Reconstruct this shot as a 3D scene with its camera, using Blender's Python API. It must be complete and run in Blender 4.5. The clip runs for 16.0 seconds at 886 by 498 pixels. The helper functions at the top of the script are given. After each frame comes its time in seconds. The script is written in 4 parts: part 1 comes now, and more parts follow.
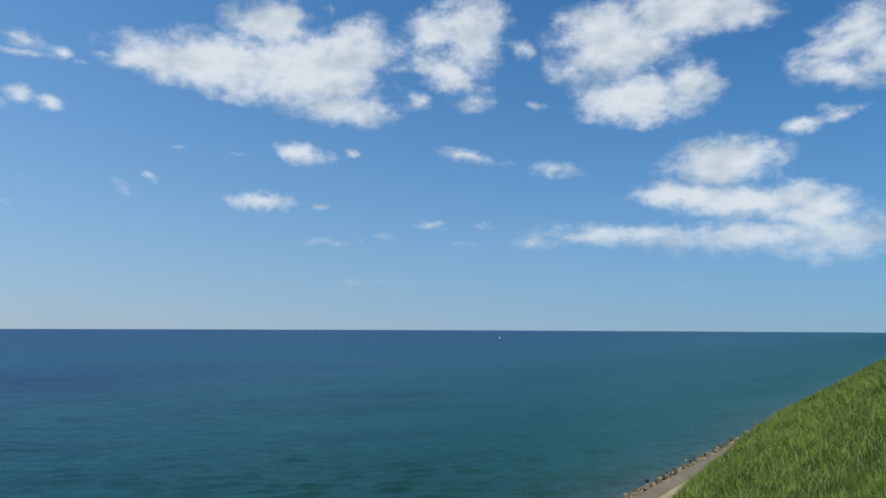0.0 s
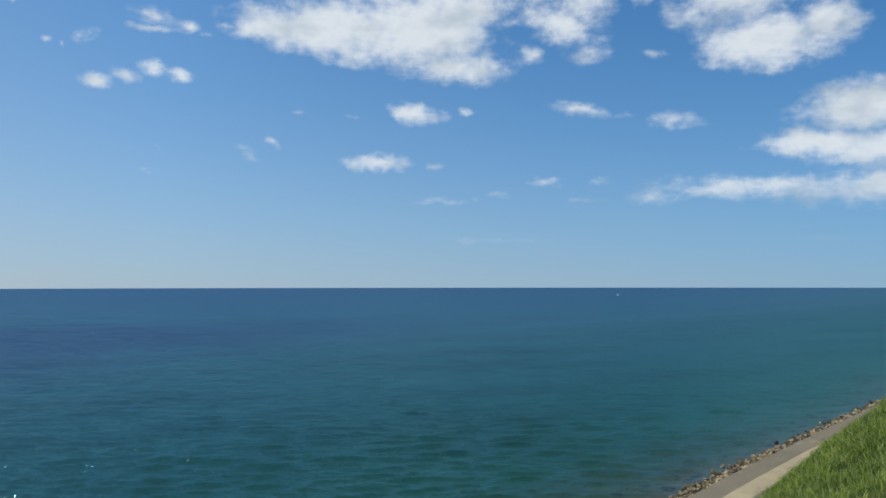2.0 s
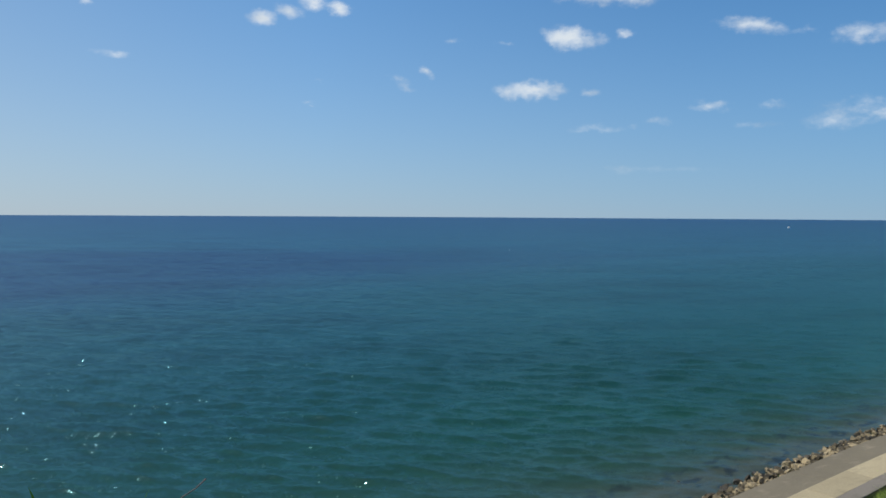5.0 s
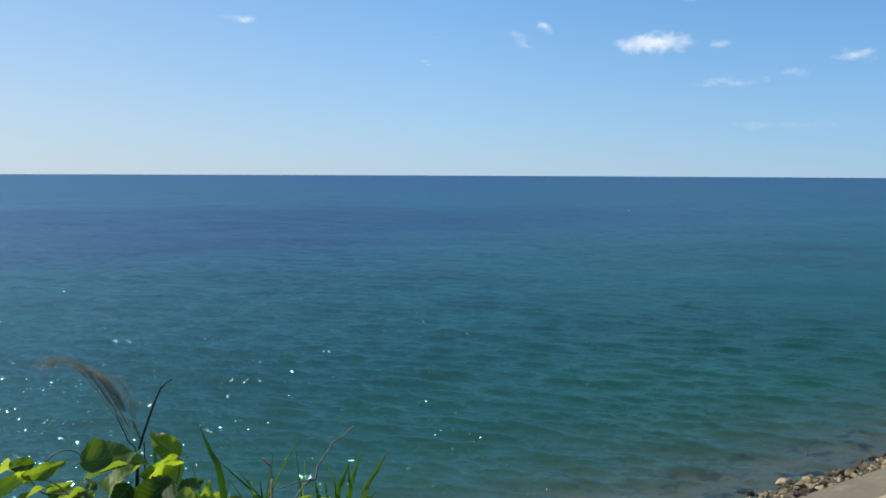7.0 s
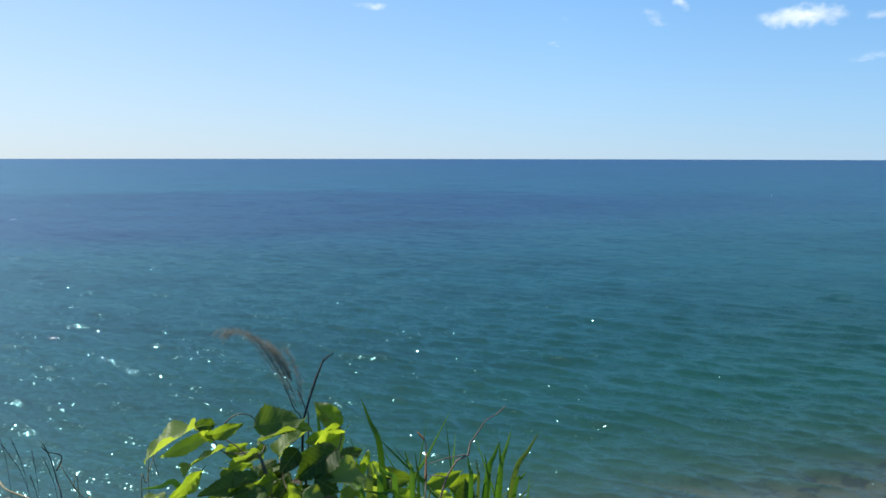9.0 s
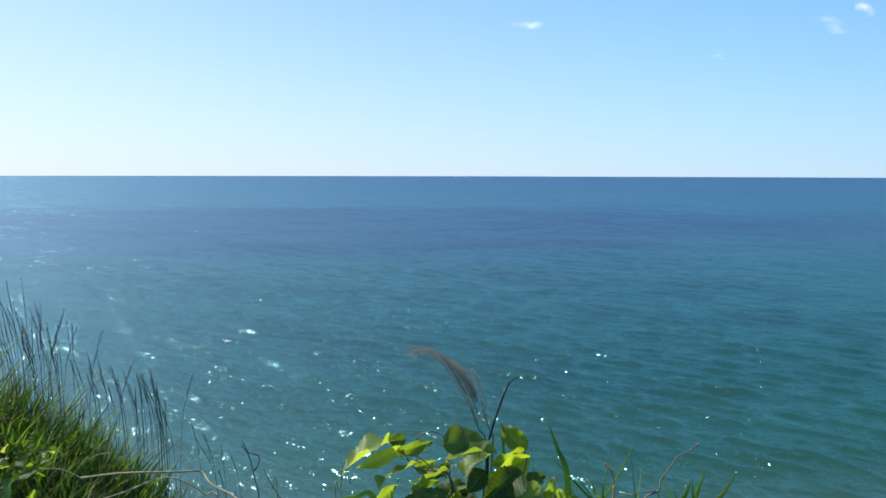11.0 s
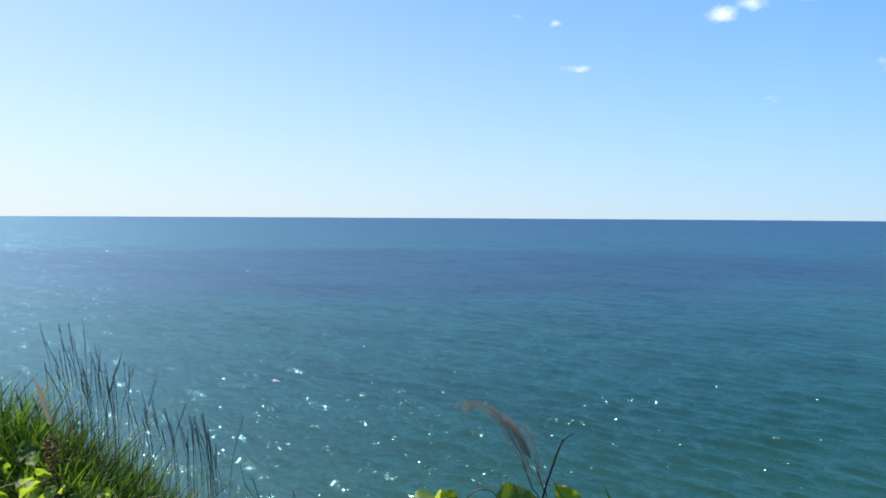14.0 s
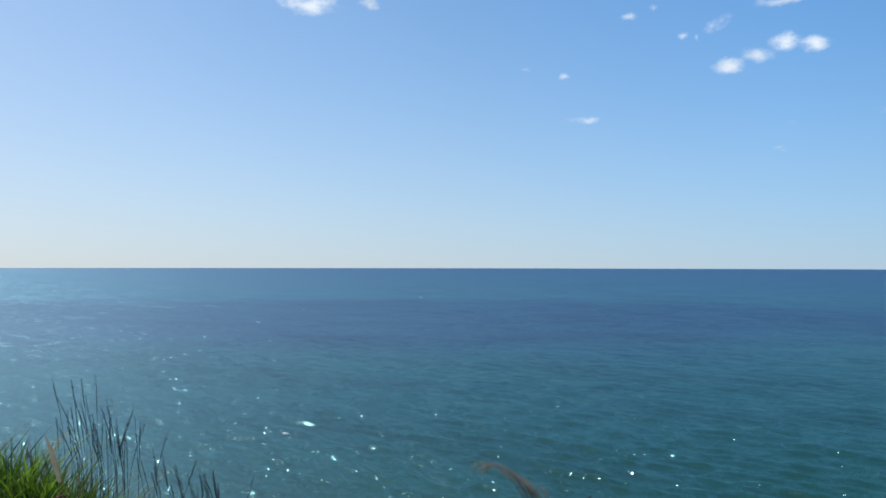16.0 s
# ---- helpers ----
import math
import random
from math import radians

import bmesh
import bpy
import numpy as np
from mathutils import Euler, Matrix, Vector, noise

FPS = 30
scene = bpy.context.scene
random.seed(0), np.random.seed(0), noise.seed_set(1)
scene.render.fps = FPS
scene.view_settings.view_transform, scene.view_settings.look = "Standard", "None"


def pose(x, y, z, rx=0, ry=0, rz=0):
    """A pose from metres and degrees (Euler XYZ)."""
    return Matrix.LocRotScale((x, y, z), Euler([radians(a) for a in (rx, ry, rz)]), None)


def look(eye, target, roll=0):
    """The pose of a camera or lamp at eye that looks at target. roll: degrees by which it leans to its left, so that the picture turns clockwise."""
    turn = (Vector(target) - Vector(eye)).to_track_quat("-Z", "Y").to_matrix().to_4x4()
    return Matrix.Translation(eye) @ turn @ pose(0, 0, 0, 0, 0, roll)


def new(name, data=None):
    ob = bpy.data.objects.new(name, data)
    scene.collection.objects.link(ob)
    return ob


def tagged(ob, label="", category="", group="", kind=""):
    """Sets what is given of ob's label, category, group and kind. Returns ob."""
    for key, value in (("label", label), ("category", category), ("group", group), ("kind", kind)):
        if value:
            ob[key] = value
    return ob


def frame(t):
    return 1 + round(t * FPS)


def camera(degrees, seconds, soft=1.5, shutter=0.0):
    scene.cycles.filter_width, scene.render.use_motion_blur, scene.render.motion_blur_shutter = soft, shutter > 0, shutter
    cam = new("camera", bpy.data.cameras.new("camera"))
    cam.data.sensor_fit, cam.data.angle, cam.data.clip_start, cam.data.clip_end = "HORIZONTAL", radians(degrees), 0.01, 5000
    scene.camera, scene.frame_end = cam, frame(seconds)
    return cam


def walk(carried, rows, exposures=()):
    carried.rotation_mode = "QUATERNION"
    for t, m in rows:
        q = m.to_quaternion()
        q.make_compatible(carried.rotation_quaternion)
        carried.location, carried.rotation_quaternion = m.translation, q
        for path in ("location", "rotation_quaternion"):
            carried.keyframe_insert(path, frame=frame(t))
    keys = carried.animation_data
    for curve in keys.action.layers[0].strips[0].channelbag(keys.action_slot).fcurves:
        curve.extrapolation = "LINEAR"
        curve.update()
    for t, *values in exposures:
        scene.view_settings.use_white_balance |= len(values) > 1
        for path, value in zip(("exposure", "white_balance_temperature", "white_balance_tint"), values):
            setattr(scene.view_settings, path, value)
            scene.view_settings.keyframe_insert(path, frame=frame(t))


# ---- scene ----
import colorsys
from functools import partial

cam = camera(62.2, 16.0, soft=1.7)
# seconds, east, north, height, pitch, roll, yaw; the coast runs east, the sea lies north
PATH = [
    (0.0, 0.38, -0.12, 20.00, 6.06, -0.24, -55.0),
    (0.5, 0.37, -0.11, 20.00, 5.70, -0.08, -53.61),
    (1.0, 0.36, -0.11, 20.00, 4.96, 0.17, -51.47),
    (1.5, 0.34, -0.10, 20.00, 3.81, 0.28, -48.80),
    (2.0, 0.32, -0.09, 20.00, 2.77, 0.07, -46.03),
    (2.5, 0.30, -0.08, 20.00, 1.96, -0.24, -43.60),
    (3.0, 0.28, -0.07, 20.00, 1.05, -0.25, -41.79),
    (3.5, 0.27, -0.07, 20.00, 0.36, -0.40, -40.22),
    (4.0, 0.25, -0.06, 20.00, -0.32, -0.32, -38.69),
    (4.5, 0.23, -0.05, 20.00, -1.45, -0.37, -36.32),
    (4.7, 0.22, -0.05, 20.00, -2.00, -0.36, -35.50),
    (6.8, 0.155, -0.03, 20.00, -5.65, -0.30, -25.85),
    (7.0, 0.15, -0.02, 20.00, -5.96, -0.25, -25.20),
    (7.5, 0.14, -0.02, 20.00, -6.52, 0.10, -23.27),
    (8.0, 0.13, -0.02, 20.00, -7.06, 0.02, -21.45),
    (8.5, 0.085, -0.01, 20.00, -7.37, -0.09, -18.98),
    (9.0, 0.075, -0.01, 20.00, -7.24, -0.09, -15.49),
    (9.5, 0.03, 0.0, 20.005, -7.46, -0.30, -12.51),
    (10.0, 0.0, 0.0, 20.01, -7.43, -0.16, -9.37),
    (10.2, -0.005, 0.0, 20.01, -7.30, -0.15, -8.00),
    (12.3, -0.04, 0.0, 20.04, -3.33, 0.02, -0.45),
    (12.5, -0.04, 0.0, 20.04, -3.21, 0.04, -0.29),
    (13.0, -0.04, 0.0, 20.04, -3.03, -0.14, -0.07),
    (13.5, -0.04, 0.0, 20.045, -3.02, -0.27, 0.02),
    (14.0, -0.04, 0.0, 20.05, -2.66, -0.34, 0.0),
    (14.5, -0.04, 0.0, 20.055, -2.02, -0.36, 0.02),
    (15.0, -0.04, 0.0, 20.06, -1.16, -0.30, 0.34),
    (15.5, -0.045, 0.0, 20.065, 0.12, -0.12, 0.56),
    (16.0, -0.05, 0.0, 20.07, 1.25, -0.10, 0.86),
]
walk(cam, [(t, pose(x, y, z, 90 + p, r, w)) for t, x, y, z, p, r, w in PATH],
     exposures=[(0.0, 0.0), (2.0, 0.0), (4.5, 0.0), (7.0, 0.35), (8.0, 0.41), (9.0, 0.56), (10.0, 0.69), (12.5, 0.72), (14.0, 0.66), (15.0, 0.50), (16.0, 0.30)])

# ---- sky, clouds and sun ----
SUN_AZ, SUN_EL = 52.0, 51.0  # degrees, to the left of north, above the horizon
sun = new("sun", bpy.data.lights.new("sun", "SUN"))
sun.data.energy, sun.data.angle, sun.data.color = 4.0, radians(0.55), (1.0, 0.95, 0.87)
sun_way = Vector((-math.sin(radians(SUN_AZ)) * math.cos(radians(SUN_EL)), math.cos(radians(SUN_AZ)) * math.cos(radians(SUN_EL)), math.sin(radians(SUN_EL))))
sun.matrix_world = look(sun_way * 60, (0, 0, 0))

# clouds: azimuth (left of north), elevation, half width, half height in degrees, lean, thickness
BANK_WEST = [(-35.1, 19.1, 6.4, 2.0, 5, 1), (-40.1, 19.3, 8.1, 2.8, 4, 1), (-44.8, 19.4, 6.7, 3.3, 6, 1), (-41.2, 22.5, 3.9, 1.9, 0, 1), (-48.4, 20.8, 3.8, 2.9, 0, 0.95), (-46.7, 16.8, 5.6, 1.6, 4, 0.85), (-31.5, 18.9, 3.1, 1.0, 4, 0.75), (-49.3, 16.9, 2.0, 1.4, 15, 0.7)]
BANK_MID = [(-57.1, 22.5, 3.5, 3.5, 0, 1), (-54.0, 22.6, 2.8, 1.8, 0, 0.75), (-55.4, 19.5, 4.0, 1.6, 18, 0.8), (-57.5, 17.3, 2.2, 0.8, 0, 0.65), (-52.9, 17.2, 1.5, 0.6, -25, 0.5), (-61.1, 21.1, 1.4, 1.0, 20, 0.6)]
BANK_EAST = [(-68.6, 21.1, 5.8, 3.9, 0, 1), (-70.2, 17.1, 5.5, 2.2, 0, 1), (-73.7, 22.9, 7.4, 2.2, 0, 0.95), (-74.2, 17.8, 2.7, 2.2, 0, 0.9), (-77.7, 22.2, 3.2, 1.5, 0, 0.8)]
BANK_FAR_EAST = [(-84.6, 19.3, 4.8, 1.7, -20, 0.68), (-85.4, 20.4, 3.4, 1.5, 0, 0.66), (-83.8, 17.4, 3.2, 1.1, 20, 0.7), (-81.4, 14.2, 1.5, 0.7, 0, 0.8), (-84.1, 14.8, 1.8, 0.5, -5, 0.5), (-87.9, 18.1, 3.4, 2.2, 0, 0.8)]
LOW_BANK = [(-76.2, 12.1, 5.2, 2.0, 0, 1), (-73.3, 9.8, 4.7, 1.1, 4, 0.95), (-78.8, 9.1, 6.5, 1.5, 0, 0.95), (-81.6, 8.1, 4.4, 1.2, 0, 0.8), (-70.0, 7.0, 9.9, 1.1, 2, 0.6), (-77.9, 6.5, 10.6, 1.4, 0, 0.7), (-84.0, 6.4, 5.8, 2.3, 0, 0.7), (-88.5, 6.0, 5.6, 2.2, 0, 0.7), (-62.3, 6.7, 2.6, 0.7, 0, 0.5)]
PUFFS = [(-43.9, 13.2, 2.5, 1.0, 8, 0.65), (-47.8, 13.4, 0.8, 0.4, 0, 0.6)]
PUFFS_LOW = [(-41.2, 9.4, 3.2, 0.9, 0, 0.95), (-45.3, 9.2, 0.8, 0.4, 0, 0.5), (-57.1, 13.2, 4.2, 0.6, 10, 0.75), (-62.3, 16.9, 1.3, 0.4, 10, 0.75), (-63.7, 12.2, 2.6, 0.8, 4, 0.65)]
WISPS = [(-10.1, 11.0, 1.7, 0.3, 0, 0.5), (11.2, 19.4, 2.6, 0.9, 0, 0.95), (6.7, 19.6, 1.1, 0.5, 0, 0.85), (-10.1, 11.0, 1.4, 0.3, 0, 0.4)]
SCRAPS = [(-24.3, 19.0, 2.3, 0.77, 12, 0.85), (-26.5, 18.7, 1.1, 0.59, 0, 0.85), (-29.5, 19.0, 1.4, 0.44, 5, 0.70), (-28.2, 18.2, 0.8, 0.32, 0, 0.55), (-24.2, 15.7, 1.3, 0.65, 10, 0.85), (-26.2, 15.3, 1.2, 0.54, 8, 0.85), (-30.5, 10.3, 1.4, 0.36, 10, 0.50), (-31.3, 9.7, 1.1, 0.45, 20, 0.60), (-32.8, 10.7, 0.9, 0.41, 35, 0.60), (-24.6, 10.0, 0.9, 0.23, 0, 0.50), (-23.9, 8.3, 0.8, 0.19, 0, 0.50), (-34.9, 13.0, 1.1, 0.29, 5, 0.55), (-38.9, 13.0, 1.1, 0.25, 0, 0.45), (-46.2, 6.5, 2.9, 0.44, -3, 0.55), (-50.4, 7.0, 1.2, 0.44, 0, 0.50), (-53.9, 7.9, 1.7, 0.53, 5, 0.60), (-58.2, 7.7, 1.2, 0.44, 0, 0.55), (-57.0, 6.5, 1.8, 0.44, -3, 0.55)]
SCRAPS_EAST = [(-81.4, 14.0, 1.5, 0.67, 0, 0.85), (-84.2, 14.6, 1.4, 0.43, -12, 0.70), (-82.9, 15.2, 1.1, 0.35, 20, 0.55), (-53.0, 17.4, 1.4, 0.79, 30, 0.60), (-45.9, 23.7, 0.6, 0.61, 0, 0.50), (-49.5, 3.4, 6.6, 0.35, 0, 0.35), (-73.6, 3.2, 3.8, 0.29, 0, 0.35), (-61.9, 6.5, 2.2, 0.79, 0, 0.60)]
SCRAPS_NORTH = [(-17.3, 16.6, 0.6, 0.42, 0, 0.80), (-18.3, 16.4, 0.3, 0.38, 0, 0.70), (-19.5, 17.2, 1.3, 0.58, -20, 0.60), (-13.4, 18.2, 0.8, 0.34, 0, 0.60), (-15.1, 18.8, 0.4, 0.30, 0, 0.70), (-20.4, 14.3, 1.2, 0.58, 0, 0.85), (-22.4, 14.9, 1.3, 0.53, 10, 0.80), (-24.3, 15.4, 1.0, 0.52, 0, 0.85), (-26.2, 15.0, 1.0, 0.55, 0, 0.85), (-24.2, 18.2, 2.4, 0.40, 0, 0.85), (-5.6, 14.9, 0.4, 0.18, 0, 0.50), (-8.4, 14.2, 0.6, 0.26, 20, 0.50), (-10.1, 11.0, 1.3, 0.26, 0, 0.40), (-24.9, 9.8, 0.6, 0.16, 0, 0.45), (-24.1, 8.1, 0.6, 0.16, 0, 0.50)]

SPARSE = [(-104, 24, 9, 3, 0, 0.9), (-98, 14, 5, 2, 0, 0.8), (-60, 33, 10, 4, 0, 0.9), (-82, 36, 9, 4, 8, 0.9), (-30, 36, 7, 3, 0, 0.8), (24, 30, 5, 2, 0, 0.7)]

world = bpy.data.worlds.new("sky")
scene.world = world
world.use_nodes = True
wt = world.node_tree
wt.nodes.clear()


def wire(tree, kind, inputs=(), operation=None, use_clamp=None, data_type=None, blend_type=None, vector_type=None, interpolation_type=None, sky_type=None):
    """A node with its properties and inputs set; an input is a value or another node's output."""
    n = tree.nodes.new(kind)
    if operation:
        n.operation = operation
    if use_clamp:
        n.use_clamp = True
    if data_type:
        n.data_type = data_type
    if blend_type:
        n.blend_type = blend_type
    if vector_type:
        n.vector_type = vector_type
    if interpolation_type:
        n.interpolation_type = interpolation_type
    if sky_type:
        n.sky_type = sky_type
    for key, value in dict(inputs).items():
        if hasattr(value, "is_output"):
            tree.links.new(value, n.inputs[key])
        else:
            n.inputs[key].default_value = value
    return n


def maths(tree, op, a, b=0.0, c=0.0, clamp=False):
    return wire(tree, "ShaderNodeMath", {0: a, 1: b, 2: c}, operation=op, use_clamp=clamp).outputs[0]


def ramp(tree, fac, stops, mode="LINEAR"):
    n = wire(tree, "ShaderNodeValToRGB", {0: fac})
    n.color_ramp.interpolation = mode
    els = n.color_ramp.elements
    while len(els) < len(stops):
        els.new(0.5)
    for e, (p, c) in zip(els, stops):
        e.position, e.color = p, (c if len(c) == 4 else (*c, 1)) if isinstance(c, tuple) else (c, c, c, 1)
    return n.outputs[0]


def noise_tex(tree, vec, scale, detail=4.0, rough=0.55, lac=2.0, warp=0.0):
    return wire(tree, "ShaderNodeTexNoise", {"Vector": vec, "Scale": scale, "Detail": detail, "Roughness": rough, "Lacunarity": lac, "Distortion": warp}).outputs[0]


def mixc(tree, fac, a, b, kind="MIX"):
    n = wire(tree, "ShaderNodeMix", {0: fac, 6: a, 7: b}, data_type="RGBA", blend_type=kind)
    return n.outputs[2]


W = partial(maths, wt)
way = wire(wt, "ShaderNodeTexCoord").outputs["Generated"]
sep = wire(wt, "ShaderNodeSeparateXYZ", {0: way})
high = W("MULTIPLY_ADD", W("MAXIMUM", sep.outputs[2], 0.0), 0.95, 0.08)
flat = wire(wt, "ShaderNodeCombineXYZ", {0: sep.outputs[0], 1: sep.outputs[1], 2: high}).outputs[0]
air = wire(wt, "ShaderNodeTexSky", sky_type="NISHITA")
air.sun_disc = False
wt.links.new(flat, air.inputs["Vector"])
air.sun_elevation, air.sun_rotation = radians(SUN_EL), radians(-SUN_AZ)
air.altitude, air.air_density, air.dust_density, air.ozone_density = 20.0, 1.0, 0.5, 1.0
az = W("MULTIPLY", W("ARCTAN2", W("MULTIPLY", sep.outputs[0], -1.0), sep.outputs[1]), 57.29578)
el = W("MULTIPLY", W("ARCSINE", sep.outputs[2]), 57.29578)
spot = wire(wt, "ShaderNodeCombineXYZ", {0: az, 1: el}).outputs[0]
# ragged outlines: the place is pushed about by two noises
push = wire(wt, "ShaderNodeTexNoise", {"Vector": spot, "Scale": 0.55, "Detail": 5.0, "Roughness": 0.6}).outputs[1]
push = wire(wt, "ShaderNodeVectorMath", {0: push, 1: (0.5, 0.5, 0.5)}, operation="SUBTRACT").outputs[0]
push = wire(wt, "ShaderNodeVectorMath", {0: push, 1: (2.6, 1.5, 0.0)}, operation="MULTIPLY").outputs[0]
ragged = wire(wt, "ShaderNodeVectorMath", {0: spot, 1: push}, operation="ADD").outputs[0]
half_push = wire(wt, "ShaderNodeVectorMath", {0: push, "Scale": 0.65}, operation="SCALE").outputs[0]
nudged = wire(wt, "ShaderNodeVectorMath", {0: spot, 1: half_push}, operation="ADD").outputs[0]
body = None
ALL_CLOUDS = BANK_WEST + BANK_MID + BANK_EAST + BANK_FAR_EAST + LOW_BANK + PUFFS + PUFFS_LOW + WISPS + SCRAPS + SCRAPS_EAST + SCRAPS_NORTH + SPARSE
for number, (a, e, w, h, lean, thick) in enumerate(ALL_CLOUDS):
    if number % 14 == 13:
        # work through the clouds in batches: each waits for the one before
        wait = W("MULTIPLY", body, 1e-7)
        ragged = wire(wt, "ShaderNodeVectorMath", {0: ragged, 1: wait}, operation="ADD").outputs[0]
        nudged = wire(wt, "ShaderNodeVectorMath", {0: nudged, 1: wait}, operation="ADD").outputs[0]
    soft_place = ragged if h > 0.8 else nudged
    m = wire(wt, "ShaderNodeMapping", {"Vector": soft_place, "Location": (a, e, 0), "Rotation": (0, 0, radians(lean)), "Scale": (w * 1.12, h * 1.16, 1)}, vector_type="TEXTURE")
    d = wire(wt, "ShaderNodeVectorMath", {0: m.outputs[0]}, operation="LENGTH").outputs["Value"]
    power = thick if h > 0.95 else thick * 0.72
    bump = W("MULTIPLY_ADD", d, -power, power)
    body = bump if body is None else W("SMOOTH_MAX", body, bump, 0.22)
stretched = wire(wt, "ShaderNodeMapping", {"Vector": spot, "Scale": (0.62, 1.0, 1.0)}).outputs[0]
lit_side = wire(wt, "ShaderNodeMapping", {"Vector": spot, "Location": (0.55, 0.95, 0), "Scale": (0.62, 1.0, 1.0)}).outputs[0]
puff = W("MULTIPLY_ADD", noise_tex(wt, stretched, 1.7, 6.0, 0.6), 0.34, W("MULTIPLY", noise_tex(wt, stretched, 0.5, 7.0, 0.55), 0.66))
puff_here = noise_tex(wt, stretched, 0.24, 4.0, 0.5)
puff_lit = noise_tex(wt, lit_side, 0.24, 4.0, 0.5)
cover = W("MULTIPLY_ADD", body, 1.7, W("MULTIPLY_ADD", puff, 2.6, -1.66))
dense = wire(wt, "ShaderNodeMapRange", {0: cover, 1: -0.30, 2: 1.0, 3: 0.0, 4: 1.0}, interpolation_type="SMOOTHSTEP").outputs[0]
inside = wire(wt, "ShaderNodeMapRange", {0: body, 1: -0.02, 2: 0.16, 3: 0.0, 4: 1.0}, interpolation_type="SMOOTHSTEP").outputs[0]
dense = W("MULTIPLY", dense, inside)
shade = W("MULTIPLY_ADD", W("SUBTRACT", puff_here, puff_lit), 4.4, 0.80, clamp=True)
depth = wire(wt, "ShaderNodeMapRange", {0: cover, 1: 0.45, 2: 1.35, 3: 1.0, 4: 0.58}).outputs[0]
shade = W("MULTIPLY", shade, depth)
white = mixc(wt, shade, (4.3, 5.2, 6.1, 1), (7.9, 8.4, 8.8, 1))
# haze: low clouds fade into the air
haze = wire(wt, "ShaderNodeMapRange", {0: el, 1: 1.0, 2: 8.5, 3: 0.15, 4: 0.97}, interpolation_type="SMOOTHSTEP").outputs[0]
seen = W("MULTIPLY", dense, haze)
# pale sea haze above the horizon, brightest below the sun
toward = W("SUBTRACT", 1.0, W("DIVIDE", W("ABSOLUTE", W("SUBTRACT", az, SUN_AZ)), 150.0), clamp=True)
low = W("POWER", 2.718, W("DIVIDE", W("MAXIMUM", el, 0.0), -9.5))
tint = mixc(wt, 1.0, air.outputs[0], ramp(wt, toward, [(0.1, (0.22, 0.80, 1.24)), (0.3, (0.33, 0.91, 1.33)), (0.49, (0.53, 1.06, 1.41)), (0.65, (0.64, 0.97, 1.17)), (1.0, (0.85, 0.93, 0.99))]), "MULTIPLY")
mist = mixc(wt, W("POWER", toward, 1.3), (2.6, 4.1, 5.6, 1), (5.9, 5.95, 5.75, 1))
tint = mixc(wt, W("MULTIPLY", low, 0.9), tint, mist)
colour = mixc(wt, seen, tint, white)
bg = wire(wt, "ShaderNodeBackground", {"Color": colour, "Strength": 0.1})
wt.links.new(bg.outputs[0], wire(wt, "ShaderNodeOutputWorld").inputs[0])

# ---- materials ----
def material(name):
    m = bpy.data.materials.new(name)
    m.use_nodes = True
    t = m.node_tree
    t.nodes.clear()
    out = t.nodes.new("ShaderNodeOutputMaterial")
    return m, t, out


def principled(t, out, colour, rough, bump=None, strength=0.5, distance=0.02, metal=0.0, spec=0.5, **more):
    p = wire(t, "ShaderNodeBsdfPrincipled", {"Base Color": colour, "Roughness": rough, "Metallic": metal, "Specular IOR Level": spec, **more})
    if bump is not None:
        b = wire(t, "ShaderNodeBump", {"Height": bump, "Strength": strength, "Distance": distance})
        t.links.new(b.outputs[0], p.inputs["Normal"])
    t.links.new(p.outputs[0], out.inputs[0])
    return p


def coord(t, kind="Object"):
    return wire(t, "ShaderNodeTexCoord").outputs[kind]


def place(t):
    return wire(t, "ShaderNodeNewGeometry").outputs["Position"]


def squeeze(t, vec, sx, sy, sz=1.0, turn=0.0):
    return wire(t, "ShaderNodeMapping", {"Vector": vec, "Rotation": (0, 0, radians(turn)), "Scale": (sx, sy, sz)}).outputs[0]


def combed(t, vec, along, across, turn):
    """Place stretched along a direction: waves per metre along and across it."""
    return wire(t, "ShaderNodeMapping", {"Vector": vec, "Rotation": (0, 0, radians(turn)), "Scale": (1 / along, 1 / across, 1.0)}, vector_type="TEXTURE").outputs[0]


